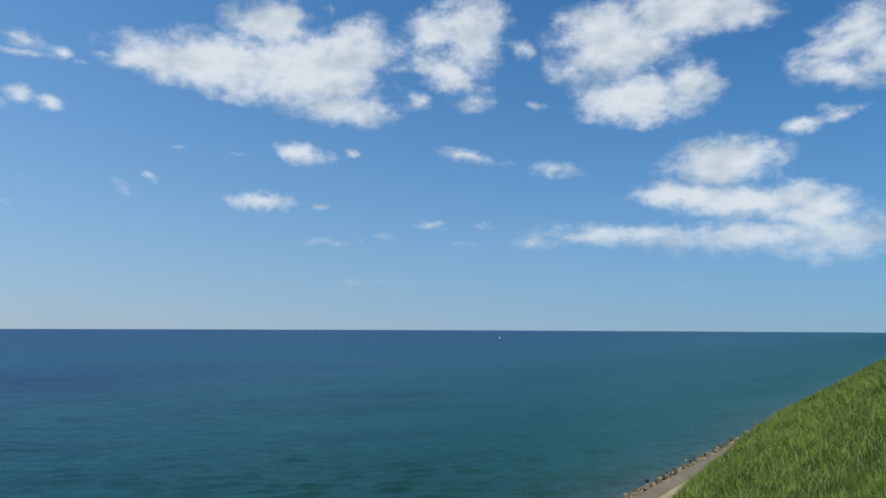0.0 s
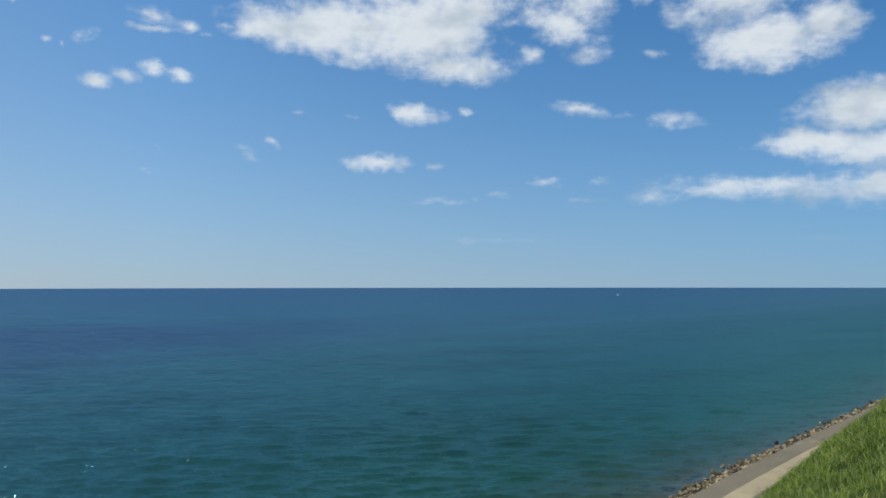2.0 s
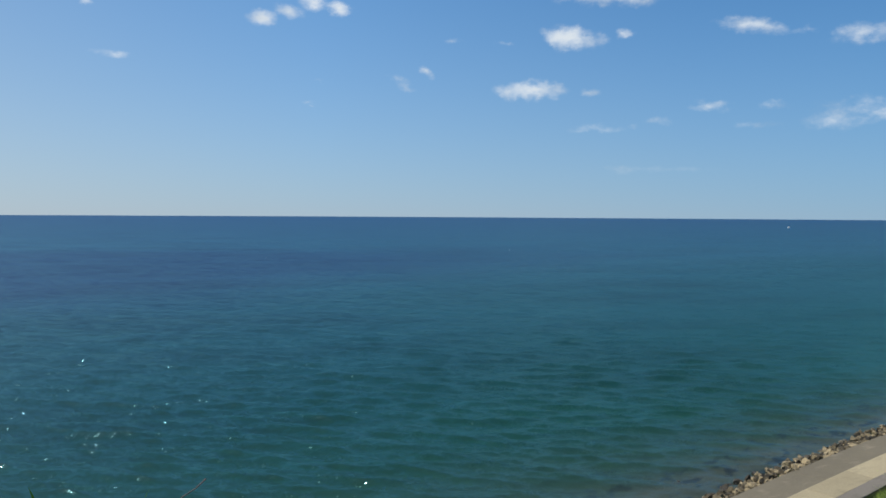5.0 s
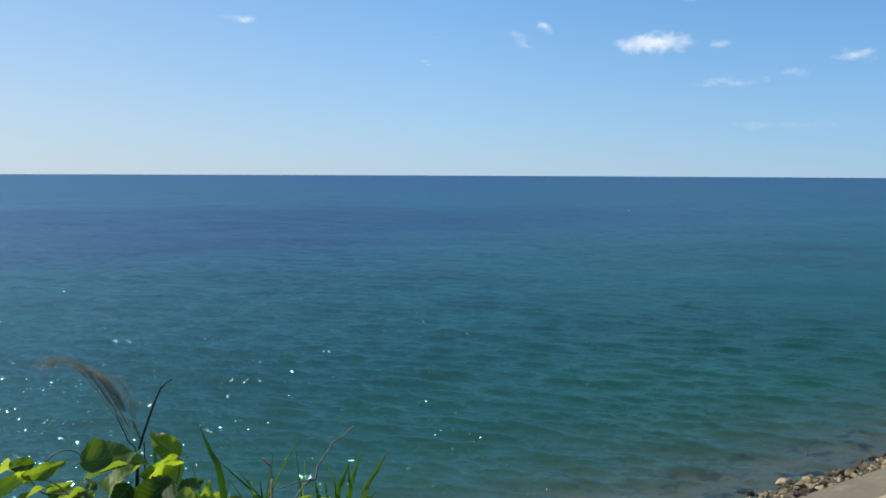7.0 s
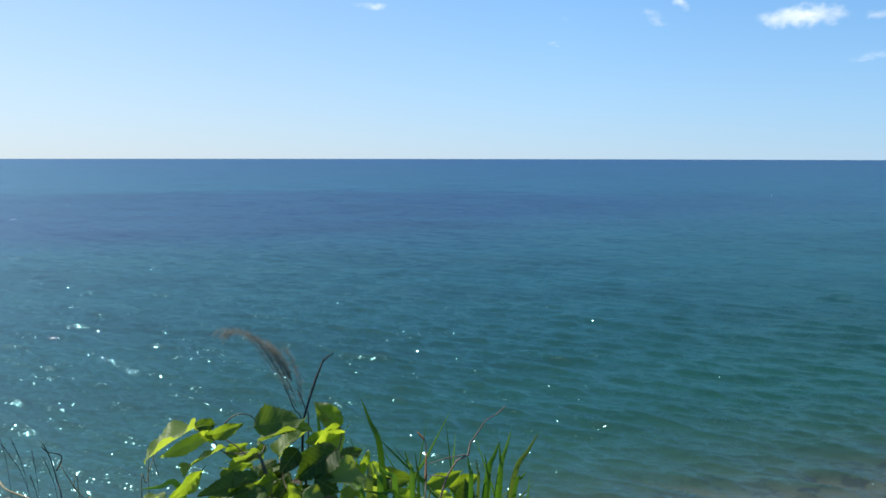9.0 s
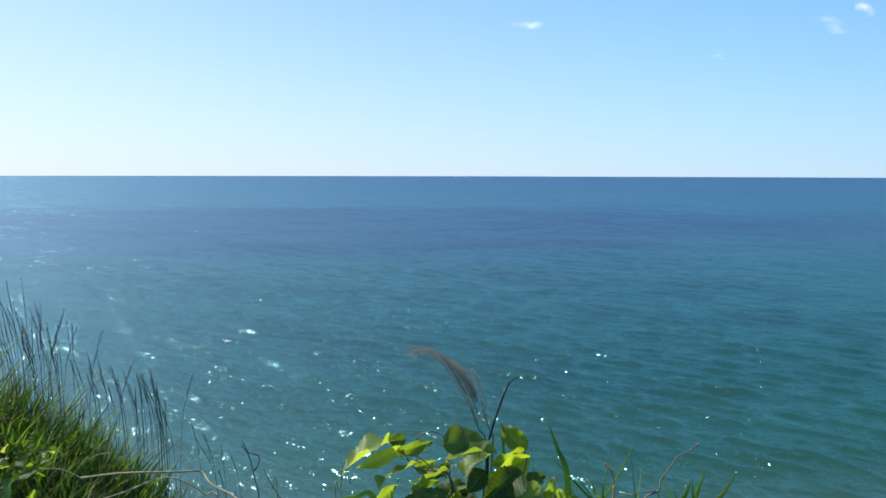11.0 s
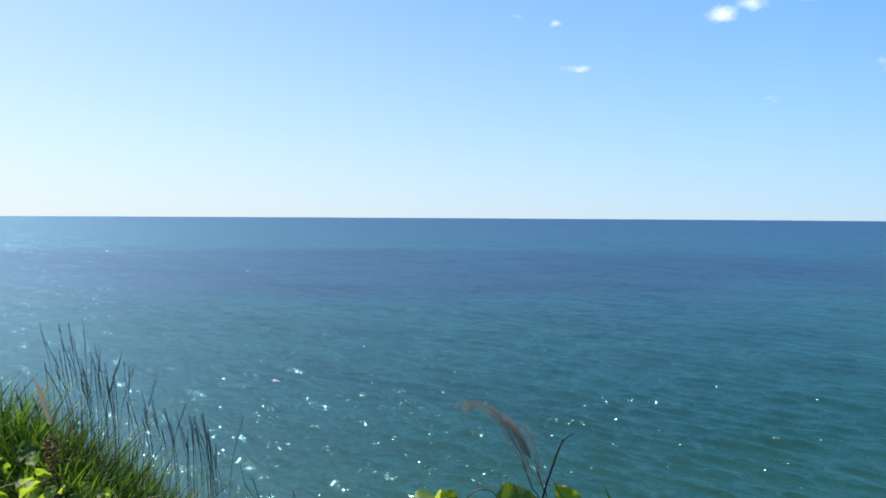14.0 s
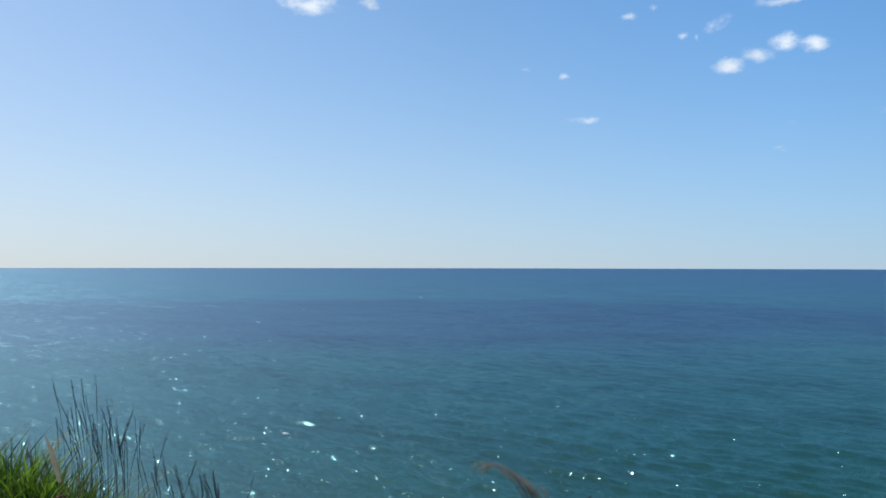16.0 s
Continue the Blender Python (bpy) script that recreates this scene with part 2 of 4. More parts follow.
def water_material():
    m, t, out = material("sea water")
    M = partial(maths, t)
    p = place(t)
    s = wire(t, "ShaderNodeSeparateXYZ", {0: p})
    # metres from the shore line
    off = M("SUBTRACT", s.outputs[1], 33.5)
    wobble = noise_tex(t, squeeze(t, p, 0.008, 0.02), 1.0, 3.0)
    off_w = M("MULTIPLY_ADD", M("SUBTRACT", wobble, 0.5), M("MULTIPLY_ADD", off, 0.8, 12.0), off)
    lg = M("LOGARITHM", M("MAXIMUM", off_w, 1.0), 10.0)
    col = ramp(t, M("DIVIDE", lg, 4.0), [(0.0, (0.052, 0.066, 0.036)), (0.20, (0.018, 0.052, 0.021)), (0.30, (0.004, 0.044, 0.016)), (0.40, (0.001, 0.037, 0.018)), (0.50, (0.001, 0.036, 0.029)), (0.62, (0.001, 0.036, 0.052)), (0.85, (0.001, 0.020, 0.068)), (1.0, (0.001, 0.017, 0.066))])
    # a field of darker blue some hundred metres out
    field = wire(t, "ShaderNodeMapping", {"Vector": p, "Location": (-60, 300, 0), "Scale": (330, 130, 100)}, vector_type="TEXTURE").outputs[0]
    bend = noise_tex(t, squeeze(t, p, 0.004, 0.009), 1.0, 4.0)
    inside = M("SUBTRACT", M("MULTIPLY_ADD", bend, 0.9, 0.62), wire(t, "ShaderNodeVectorMath", {0: field}, operation="LENGTH").outputs["Value"])
    inside = wire(t, "ShaderNodeMapRange", {0: inside, 1: -0.15, 2: 0.45, 3: 0.0, 4: 0.72}, interpolation_type="SMOOTHSTEP").outputs[0]
    col = mixc(t, inside, col, (0.001, 0.009, 0.042, 1))
    # broad streaks of wind and depth
    streak = noise_tex(t, combed(t, p, 0.014, 0.04, -20), 1.0, 5.0, 0.6)
    col = mixc(t, 1.0, col, ramp(t, streak, [(0.32, 0.78), (0.5, 1.0), (0.7, 1.16)]), "MULTIPLY")
    # patches of weed and stones on the bottom close to the shore
    weed = noise_tex(t, squeeze(t, p, 0.42, 0.7), 1.0, 4.0, 0.6)
    near = wire(t, "ShaderNodeMapRange", {0: M("SUBTRACT", s.outputs[1], M("MULTIPLY_ADD", M("POWER", 2.718, M("MULTIPLY", s.outputs[0], -0.0303)), -9.5, 34.4)), 1: 1.0, 2: 11.0, 3: 1.0, 4: 0.0}).outputs[0]
    weed = M("MULTIPLY", ramp(t, weed, [(0.54, 0.0), (0.62, 0.75)]), near)
    col = mixc(t, weed, col, (0.006, 0.011, 0.008, 1))
    # foam: small whitecaps far out
    cell = wire(t, "ShaderNodeTexVoronoi", {"Vector": squeeze(t, p, 0.035, 0.06, 1, -12), "Scale": 1.0, "Randomness": 1.0})
    fleck = M("MULTIPLY", M("LESS_THAN", cell.outputs["Distance"], 0.035), M("GREATER_THAN", wire(t, "ShaderNodeSeparateColor", {0: cell.outputs["Color"]}).outputs[0], 0.80))
    fleck = M("MULTIPLY", fleck, M("GREATER_THAN", noise_tex(t, squeeze(t, p, 0.8, 2.0), 1.0, 4.0), 0.5))
    col = mixc(t, fleck, col, (0.75, 0.78, 0.8, 1))
    # ripples on the backs of the waves: their slopes tip the surface
    tip = None
    far_out = wire(t, "ShaderNodeMapRange", {0: off, 1: 30.0, 2: 130.0, 3: 0.0, 4: 1.0}, interpolation_type="SMOOTHSTEP").outputs[0]
    half_out = M("MULTIPLY_ADD", far_out, 0.6, 0.4)
    horizon_out = wire(t, "ShaderNodeMapRange", {0: off, 1: 90.0, 2: 320.0, 3: 0.0, 4: 1.0}, interpolation_type="SMOOTHSTEP").outputs[0]
    for sx, sy, turned, slope, when in ((0.03, 0.10, -42, 0.75, 3), (0.12, 0.32, -42, 0.95, 2), (0.34, 0.82, -38, 1.20, 2), (0.9, 1.9, -48, 1.15, 1), (2.0, 3.4, -40, 0.75, 0), (6.0, 7.5, -60, 0.35, 0)):
        n = wire(t, "ShaderNodeTexNoise", {"Vector": combed(t, p, sx, sy, turned), "Scale": 1.0, "Detail": 2.0, "Roughness": 0.55}).outputs[1]
        n = wire(t, "ShaderNodeVectorMath", {0: n, 1: (0.5, 0.5, 0.5)}, operation="SUBTRACT").outputs[0]
        n = wire(t, "ShaderNodeVectorMath", {0: n, 1: (slope * 0.95, slope * 1.2, 0.0)}, operation="MULTIPLY").outputs[0]
        if when:
            n = wire(t, "ShaderNodeVectorMath", {0: n, "Scale": {1: half_out, 2: far_out, 3: horizon_out}[when]}, operation="SCALE").outputs[0]
        tip = n if tip is None else wire(t, "ShaderNodeVectorMath", {0: tip, 1: n}, operation="ADD").outputs[0]
    # facets: small steep faces in patches along the crests, where the sun glints
    ridge = noise_tex(t, combed(t, p, 0.14, 0.50, -42), 1.0, 4.0, 0.65)
    tip_all = tip
    for fx, fy, turned, steep, lo, hi, end in ((9.0, 6.0, -40, 0.95, 0.46, 0.62, 140.0), (7.5, 4.0, -40, 0.86, 0.47, 0.64, 240.0)):
        cell2 = wire(t, "ShaderNodeTexVoronoi", {"Vector": combed(t, p, fx, fy, turned), "Scale": 1.0, "Randomness": 1.0}).outputs["Color"]
        n = wire(t, "ShaderNodeVectorMath", {0: cell2, 1: (0.5, 0.5, 0.5)}, operation="SUBTRACT").outputs[0]
        n = wire(t, "ShaderNodeVectorMath", {0: n, 1: (steep, steep, 0.0)}, operation="MULTIPLY").outputs[0]
        n = wire(t, "ShaderNodeVectorMath", {0: n, "Scale": M("MULTIPLY", ramp(t, ridge, [(lo, 0.0), (hi, 1.0)]), wire(t, "ShaderNodeMapRange", {0: off, 1: end * 0.4, 2: end, 3: 1.0, 4: 0.0}).outputs[0])}, operation="SCALE").outputs[0]
        tip_all = wire(t, "ShaderNodeVectorMath", {0: tip_all, 1: n}, operation="ADD").outputs[0]
    lie = wire(t, "ShaderNodeNewGeometry").outputs["Normal"]

    def tipped(lean, share):
        lean = wire(t, "ShaderNodeVectorMath", {0: lean, "Scale": share}, operation="SCALE").outputs[0]
        both = wire(t, "ShaderNodeVectorMath", {0: lie, 1: lean}, operation="ADD").outputs[0]
        return wire(t, "ShaderNodeVectorMath", {0: both}, operation="NORMALIZE").outputs[0]

    nrm, calm = tipped(tip_all, 1.0), tipped(tip, 0.55)
    deep = wire(t, "ShaderNodeBsdfDiffuse", {"Color": col, "Normal": calm})
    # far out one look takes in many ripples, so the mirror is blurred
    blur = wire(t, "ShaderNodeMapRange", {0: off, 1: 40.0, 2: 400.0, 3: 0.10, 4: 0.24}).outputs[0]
    # the mirrored light is tinted blue here and in spread below
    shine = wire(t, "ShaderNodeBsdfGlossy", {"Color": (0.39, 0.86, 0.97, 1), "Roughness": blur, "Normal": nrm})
    # a rough sea hides the faces that lie edge on, so the mirror levels off at a low angle
    fres = wire(t, "ShaderNodeFresnel", {"IOR": 1.333, "Normal": tipped(tip, 1.0)}).outputs[0]
    fres = M("DIVIDE", M("MULTIPLY", fres, 1.05), M("MULTIPLY_ADD", fres, 3.1, 1.0))
    # wind-ruffled streaks turn steeper faces up; they and the field mirror less low sky
    fres = M("MULTIPLY", fres, M("MULTIPLY", M("MULTIPLY_ADD", inside, -0.24, 1.0), ramp(t, streak, [(0.32, 0.84), (0.5, 1.0), (0.7, 1.10)])))
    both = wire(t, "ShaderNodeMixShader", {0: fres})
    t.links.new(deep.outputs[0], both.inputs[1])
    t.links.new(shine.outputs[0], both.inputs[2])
    # ripples too small to tell apart spread the sun's light widely
    spread = wire(t, "ShaderNodeBsdfGlossy", {"Color": (0.56, 0.74, 1.0, 1), "Roughness": 0.50, "Normal": wire(t, "ShaderNodeCombineXYZ", {2: 1.0}).outputs[0]})
    every = wire(t, "ShaderNodeMixShader", {0: wire(t, "ShaderNodeMapRange", {0: off, 1: 35.0, 2: 180.0, 3: 0.064, 4: 0.115}).outputs[0]})
    t.links.new(both.outputs[0], every.inputs[1])
    t.links.new(spread.outputs[0], every.inputs[2])
    t.links.new(every.outputs[0], out.inputs[0])
    return m


def rock_material():
    m, t, out = material("shore stone")
    v = coord(t)
    p = place(t)
    rnd = wire(t, "ShaderNodeObjectInfo").outputs["Random"]
    isl = wire(t, "ShaderNodeNewGeometry").outputs["Random Per Island"]
    tone = maths(t, "FRACT", maths(t, "ADD", rnd, isl))
    base = ramp(t, tone, [(0.0, (0.030, 0.025, 0.016)), (0.4, (0.115, 0.090, 0.050)), (1.0, (0.42, 0.33, 0.185))])
    grain = noise_tex(t, p, 7.0, 6.0, 0.65)
    col = mixc(t, 1.0, base, ramp(t, grain, [(0.3, 0.55), (0.7, 1.2)]), "MULTIPLY")
    # wet and weedy below the wash
    z = wire(t, "ShaderNodeSeparateXYZ", {0: p}).outputs[2]
    wet = wire(t, "ShaderNodeMapRange", {0: maths(t, "MULTIPLY_ADD", noise_tex(t, p, 1.2, 3.0), 0.5, z), 1: 0.20, 2: 0.62, 3: 1.0, 4: 0.0}).outputs[0]
    col = mixc(t, wet, col, (0.022, 0.020, 0.014, 1))
    rough = wire(t, "ShaderNodeMapRange", {0: wet, 3: 0.85, 4: 0.35}).outputs[0]
    principled(t, out, col, rough, grain, 0.7, 0.06)
    return m


def concrete_material(name, low, high_c, stain):
    m, t, out = material(name)
    p = place(t)
    big = noise_tex(t, squeeze(t, p, 0.25, 0.5), 1.0, 5.0, 0.6)
    fine = noise_tex(t, p, 9.0, 6.0, 0.7)
    col = mixc(t, big, low, high_c)
    col = mixc(t, 1.0, col, ramp(t, fine, [(0.25, 0.78), (0.75, 1.12)]), "MULTIPLY")
    blot = ramp(t, noise_tex(t, squeeze(t, p, 0.5, 1.1), 1.0, 4.0, 0.65), [(0.56, 0.0), (0.72, 0.7)])
    col = mixc(t, blot, col, stain)
    rnd = wire(t, "ShaderNodeObjectInfo").outputs["Random"]
    col = mixc(t, 1.0, col, ramp(t, rnd, [(0.0, 0.9), (1.0, 1.08)]), "MULTIPLY")
    principled(t, out, col, 0.9, fine, 0.4, 0.02, spec=0.25)
    return m


def ground_material():
    m, t, out = material("grassy soil")
    p = place(t)
    n = noise_tex(t, p, 0.35, 6.0, 0.65)
    col = ramp(t, n, [(0.3, (0.022, 0.038, 0.010)), (0.55, (0.045, 0.070, 0.016)), (0.75, (0.085, 0.085, 0.030))])
    fine = noise_tex(t, p, 11.0, 5.0, 0.7)
    col = mixc(t, 1.0, col, ramp(t, fine, [(0.3, 0.6), (0.7, 1.25)]), "MULTIPLY")
    principled(t, out, col, 0.95, fine, 0.9, 0.1, spec=0.1)
    return m


def leaf_mix(t, out, col, back, rough, share, bump=None, strength=0.3, distance=0.003, spec=0.4):
    """A leaf: a waxy surface that lets part of the light through."""
    p = wire(t, "ShaderNodeBsdfPrincipled", {"Base Color": col, "Roughness": rough, "Specular IOR Level": spec})
    tr = wire(t, "ShaderNodeBsdfTranslucent", {"Color": back})
    if bump is not None:
        b = wire(t, "ShaderNodeBump", {"Height": bump, "Strength": strength, "Distance": distance})
        t.links.new(b.outputs[0], p.inputs["Normal"])
    mx = wire(t, "ShaderNodeMixShader", {0: share})
    t.links.new(p.outputs[0], mx.inputs[1])
    t.links.new(tr.outputs[0], mx.inputs[2])
    t.links.new(mx.outputs[0], out.inputs[0])


def blade_material(name, low, mid, top, dry, share=0.4, patch=0.12, vary=0.55, spec=0.25):
    """Grass blades: tone by blade and by patch, some of them dry."""
    m, t, out = material(name)
    p = place(t)
    isl = wire(t, "ShaderNodeNewGeometry").outputs["Random Per Island"]
    rnd = wire(t, "ShaderNodeObjectInfo").outputs["Random"]
    one = maths(t, "FRACT", maths(t, "ADD", isl, rnd))
    field = noise_tex(t, p, patch, 4.0, 0.6)
    mixv = maths(t, "MULTIPLY_ADD", one, vary, maths(t, "MULTIPLY_ADD", field, 1.3, -0.45), clamp=True)
    col = ramp(t, mixv, [(0.0, low), (0.45, mid), (0.9, top)])
    dryness = maths(t, "GREATER_THAN", maths(t, "FRACT", maths(t, "MULTIPLY", one, 7.31)), 0.86)
    col = mixc(t, dryness, col, dry)
    back = mixc(t, 1.0, col, (1.35, 1.5, 0.7, 1), "MULTIPLY")
    leaf_mix(t, out, col, back, 0.5, share, None, spec=spec)
    return m


def plain_material(name, colour, rough=0.6, grain=30.0, spread=0.35, metal=0.0):
    m, t, out = material(name)
    v = coord(t)
    n = noise_tex(t, v, grain, 5.0, 0.65)
    col = mixc(t, 1.0, (*colour, 1), ramp(t, n, [(0.25, 1 - spread), (0.75, 1 + spread)]), "MULTIPLY")
    principled(t, out, col, rough, n, 0.3, 0.004, metal)
    return m


WATER = water_material()
ROCK = rock_material()
PALE_CONCRETE = concrete_material("pale concrete", (0.35, 0.29, 0.175, 1), (0.45, 0.375, 0.235, 1), (0.26, 0.22, 0.14, 1))
GREY_CONCRETE = concrete_material("grey concrete", (0.150, 0.128, 0.088, 1), (0.225, 0.192, 0.130, 1), (0.29, 0.24, 0.165, 1))
DARK_CONCRETE = concrete_material("footing concrete", (0.17, 0.15, 0.12, 1), (0.24, 0.21, 0.17, 1), (0.12, 0.11, 0.08, 1))
SOIL = ground_material()
MEADOW = blade_material("meadow grass", (0.010, 0.028, 0.005), (0.068, 0.128, 0.015), (0.340, 0.420, 0.080), (0.30, 0.30, 0.12, 1), 0.40, 0.30, 0.85, 0.45)

# ---- the land, the shore and the sea ----
def between(x, xs, ys):
    return np.interp(x, xs, ys)


def shore(x):
    """North coordinate of the water line."""
    return 34.4 - 9.5 * np.exp(-np.maximum(x, 0) / 33.0)


SETBACK_X = (-400, -60, -12, -4.5, -2.5, -1.2, 0.0, 2.0, 6.0, 14.0, 25.0, 40.0, 51.0, 63.0, 80.0, 95.0, 103.0, 118.0, 140.0, 400, 900)
SETBACK_Y = (0.0, 2.0, 2.0, 1.6, 1.0, -0.2, -1.6, -3.6, -6.5, -8.0, -8.0, -5.8, -4.1, -2.7, -1.7, 0.0, -0.6, -5.5, -14.0, -20.0, -20.0)
PROFILE_Y = (-400, -20.0, 3.2, 5.0, 6.9, 10.3, 14.5, 18.3, 21.0, 22.9, 24.7, 26.1, 27.2, 28.2, 40.0)
PROFILE_Z = (21.0, 18.6, 18.4, 17.5, 16.35, 14.15, 11.85, 9.75, 7.55, 5.55, 4.05, 2.5, 1.5, 0.2, -12.0)


def land(x, y):
    """Height of the bank above the sea."""
    x, y = np.asarray(x, float), np.asarray(y, float)
    back = between(x, SETBACK_X, SETBACK_Y)
    z = between(y - back, PROFILE_Y, PROFILE_Z)
    bench = between(y - shore(x), (-60, -12.0, -3.6, -2.0, 1.5, 12.0, 60), (1.45, 1.45, 1.1, 0.5, -0.9, -4.0, -8.0))
    z = np.maximum(z, bench)
    lump = 0.22 * np.sin(x * 0.31 + 1.3) * np.sin(y * 0.42 + 0.4) + 0.12 * np.sin(x * 0.83 + y * 0.6)
    return z + lump * np.clip((z - 3) / 5, 0, 1) * np.clip((np.hypot(x, y) - 6) / 8, 0, 1)


def sheet(name, xs, ys, height, mat):
    X, Y = np.meshgrid(xs, ys)
    Z = height(X, Y)
    n, m = len(xs), len(ys)
    co = np.stack([X, Y, Z], -1).reshape(-1, 3)
    i = (np.arange(m - 1)[:, None] * n + np.arange(n - 1)[None]).ravel()
    faces = np.stack([i, i + 1, i + n + 1, i + n], 1)
    me = bpy.data.meshes.new(name)
    me.from_pydata(co.tolist(), [], faces.tolist())
    me.polygons.foreach_set("use_smooth", [True] * len(me.polygons))
    me.materials.append(mat)
    return new(name, me)


xs = np.concatenate([np.linspace(-4500, -420, 8), np.linspace(-400, -40, 30), np.arange(-38, 140, 1.0), np.linspace(142, 900, 80), np.linspace(1000, 4500, 8)])
ys = np.concatenate([np.linspace(-4500, -120, 9), np.linspace(-100, -16, 22), np.arange(-15, 36, 0.75)])
ground = tagged(sheet("ground", xs, ys, land, SOIL), "steep grassy coastal bank above the shore", "ground", kind="structure")

# the sea: one sheet from the shore to the horizon, heaved by short steep wind waves from the north-east
rng = np.random.default_rng(7)
WAVES = []
for k in range(76):
    length = math.exp(rng.uniform(math.log(0.7), math.log(12.0)))
    heading = radians(48 + rng.normal(0, 17))
    steep = 0.064 * math.exp(-(math.log(length / 1.6) ** 2) / 1.3)
    WAVES.append((length, math.cos(heading), math.sin(heading), steep * length / (2 * math.pi), rng.uniform(0, 6.3)))


def heave(x, y, gap):
    """Where the waves carry the water at x, y; waves shorter than the mesh can hold die away."""
    dx, dy, dz = np.zeros_like(x), np.zeros_like(x), np.zeros_like(x)
    for length, c, s, amp, phase in WAVES:
        a = amp * np.clip(length / gap / 2.0 - 0.9, 0, 1)
        q = (x * c + y * s) * (2 * math.pi / length) + phase
        up, along = np.cos(q), np.sin(q)
        dz += a * up
        dx -= a * along * c * 0.85
        dy -= a * along * s * 0.85
    return dx, dy, dz


dip = np.radians(np.arange(30.0, 0.45, -0.078))
reach = np.concatenate([np.linspace(19, 33.5, 20), 20.0 / np.tan(dip), np.geomspace(2650, 4600, 12)])
turn = np.radians(np.concatenate([np.linspace(-180, -94, 14), np.arange(-92, 38, 0.1), np.linspace(40, 180, 20)]))
A, Rr = np.meshgrid(turn, reach)
SX, SY = -np.sin(A) * Rr, np.cos(A) * Rr
gap = np.maximum(np.gradient(reach)[:, None], np.abs(np.gradient(turn))[None] * Rr)
DX, DY, SZ = heave(SX, SY, gap)
co = np.stack([SX + DX, SY + DY, SZ], -1).reshape(-1, 3)
n = len(turn)
i = (np.arange(len(reach) - 1)[:, None] * n + np.arange(n - 1)[None]).ravel()
loops = np.stack([i, i + n, i + n + 1, i + 1], 1).astype(np.int32)
me = bpy.data.meshes.new("water")
me.vertices.add(len(co))
me.vertices.foreach_set("co", co.astype(np.float32).ravel())
me.loops.add(loops.size)
me.loops.foreach_set("vertex_index", loops.ravel())
me.polygons.add(len(loops))
me.polygons.foreach_set("loop_start", np.arange(0, loops.size, 4, dtype=np.int32))
me.polygons.foreach_set("loop_total", np.full(len(loops), 4, np.int32))
me.polygons.foreach_set("use_smooth", np.ones(len(loops), bool))
me.materials.append(WATER)
me.update(calc_edges=True)
tagged(new("water", me), "blue-green sea with small wind waves reaching the horizon", "sea", kind="structure")


def empty(name, at=(0, 0, 0)):
    o = new(name)
    o.location = at
    return o


def part(name, bm, mat, parent, label=""):
    """Links a bmesh as one mesh object under a thing."""
    me = bpy.data.meshes.new(name)
    bm.to_mesh(me)
    bm.free()
    me.materials.append(mat)
    o = new(name, me)
    o.parent = parent
    if label:
        o["label"] = label
    return o


def slab(x0, x1, y0, y1, z0, z1, thick=0.5, lip=0.03):
    """A cast slab between two cuts of the curved shore, its upper edges slightly broken."""
    bm = bmesh.new()
    ring = [(x0, shore(x0) + y0, z0), (x1, shore(x1) + y0, z0), (x1, shore(x1) + y1, z1), (x0, shore(x0) + y1, z1)]
    c = np.mean(ring, 0)
    rows = []
    for inset, drop in ((0.0, -thick), (0.0, -lip), (lip, 0.0)):
        rows.append([bm.verts.new((p[0] + (c[0] - p[0]) / max(abs(c[0] - p[0]), 1e-6) * inset, p[1] + (c[1] - p[1]) / max(abs(c[1] - p[1]), 1e-6) * inset, p[2] + drop)) for p in ring])
    for a, b in zip(rows, rows[1:]):
        for k in range(4):
            bm.faces.new((a[k], a[(k + 1) % 4], b[(k + 1) % 4], b[k]))
    bm.faces.new(rows[-1])
    return bm


seawall = tagged(empty("seawall", (60, 28, 0)), "low concrete seawall with a pale walkway and grey apron", "seawall", kind="structure")
for lane, y0, y1, z0, z1, mat, step, text in (("walkway_slab", -7.7, -5.7, 1.62, 1.60, PALE_CONCRETE, 6.0, "pale sandy concrete slab"), ("apron_slab", -5.67, -3.0, 1.52, 1.30, GREY_CONCRETE, 9.0, "weathered grey concrete slab"), ("footing_slab", -8.9, -7.73, 1.78, 1.70, DARK_CONCRETE, 12.0, "rough grey concrete footing strip")):
    x = -30.0
    while x < 190:
        o = part(lane, slab(x + 0.012, x + step - 0.012, y0, y1, z0, z1, 0.9), mat, seawall, text)
        o.matrix_parent_inverse = Matrix.Translation((-60, -28, 0))
        x += step


def boulder(seed, size=1.0):
    """An angular quarry stone: a lump cut by random planes."""
    r = random.Random(seed)
    bm = bmesh.new()
    bmesh.ops.create_icosphere(bm, subdivisions=2, radius=0.66 * size)
    for _ in range(11):
        nrm = Vector((r.gauss(0, 1), r.gauss(0, 1), r.gauss(0, 1))).normalized()
        d = size * r.uniform(0.22, 0.44)
        for v in bm.verts:
            over = v.co.dot(nrm) - d
            if over > 0:
                v.co -= nrm * over
    sc = Vector((r.uniform(0.85, 1.35), r.uniform(0.75, 1.1), r.uniform(0.55, 0.9)))
    for v in bm.verts:
        v.co = Vector((v.co.x * sc.x, v.co.y * sc.y, v.co.z * sc.z)) + Vector((r.gauss(0, 1), r.gauss(0, 1), r.gauss(0, 1))) * 0.012 * size
    bmesh.ops.remove_doubles(bm, verts=bm.verts, dist=0.03 * size)
    return bm


STONES = []
for k in range(9):
    me = bpy.data.meshes.new("boulder")
    bm = boulder(100 + k)
    bm.to_mesh(me)
    bm.free()
    me.materials.append(ROCK)
    STONES.append(me)

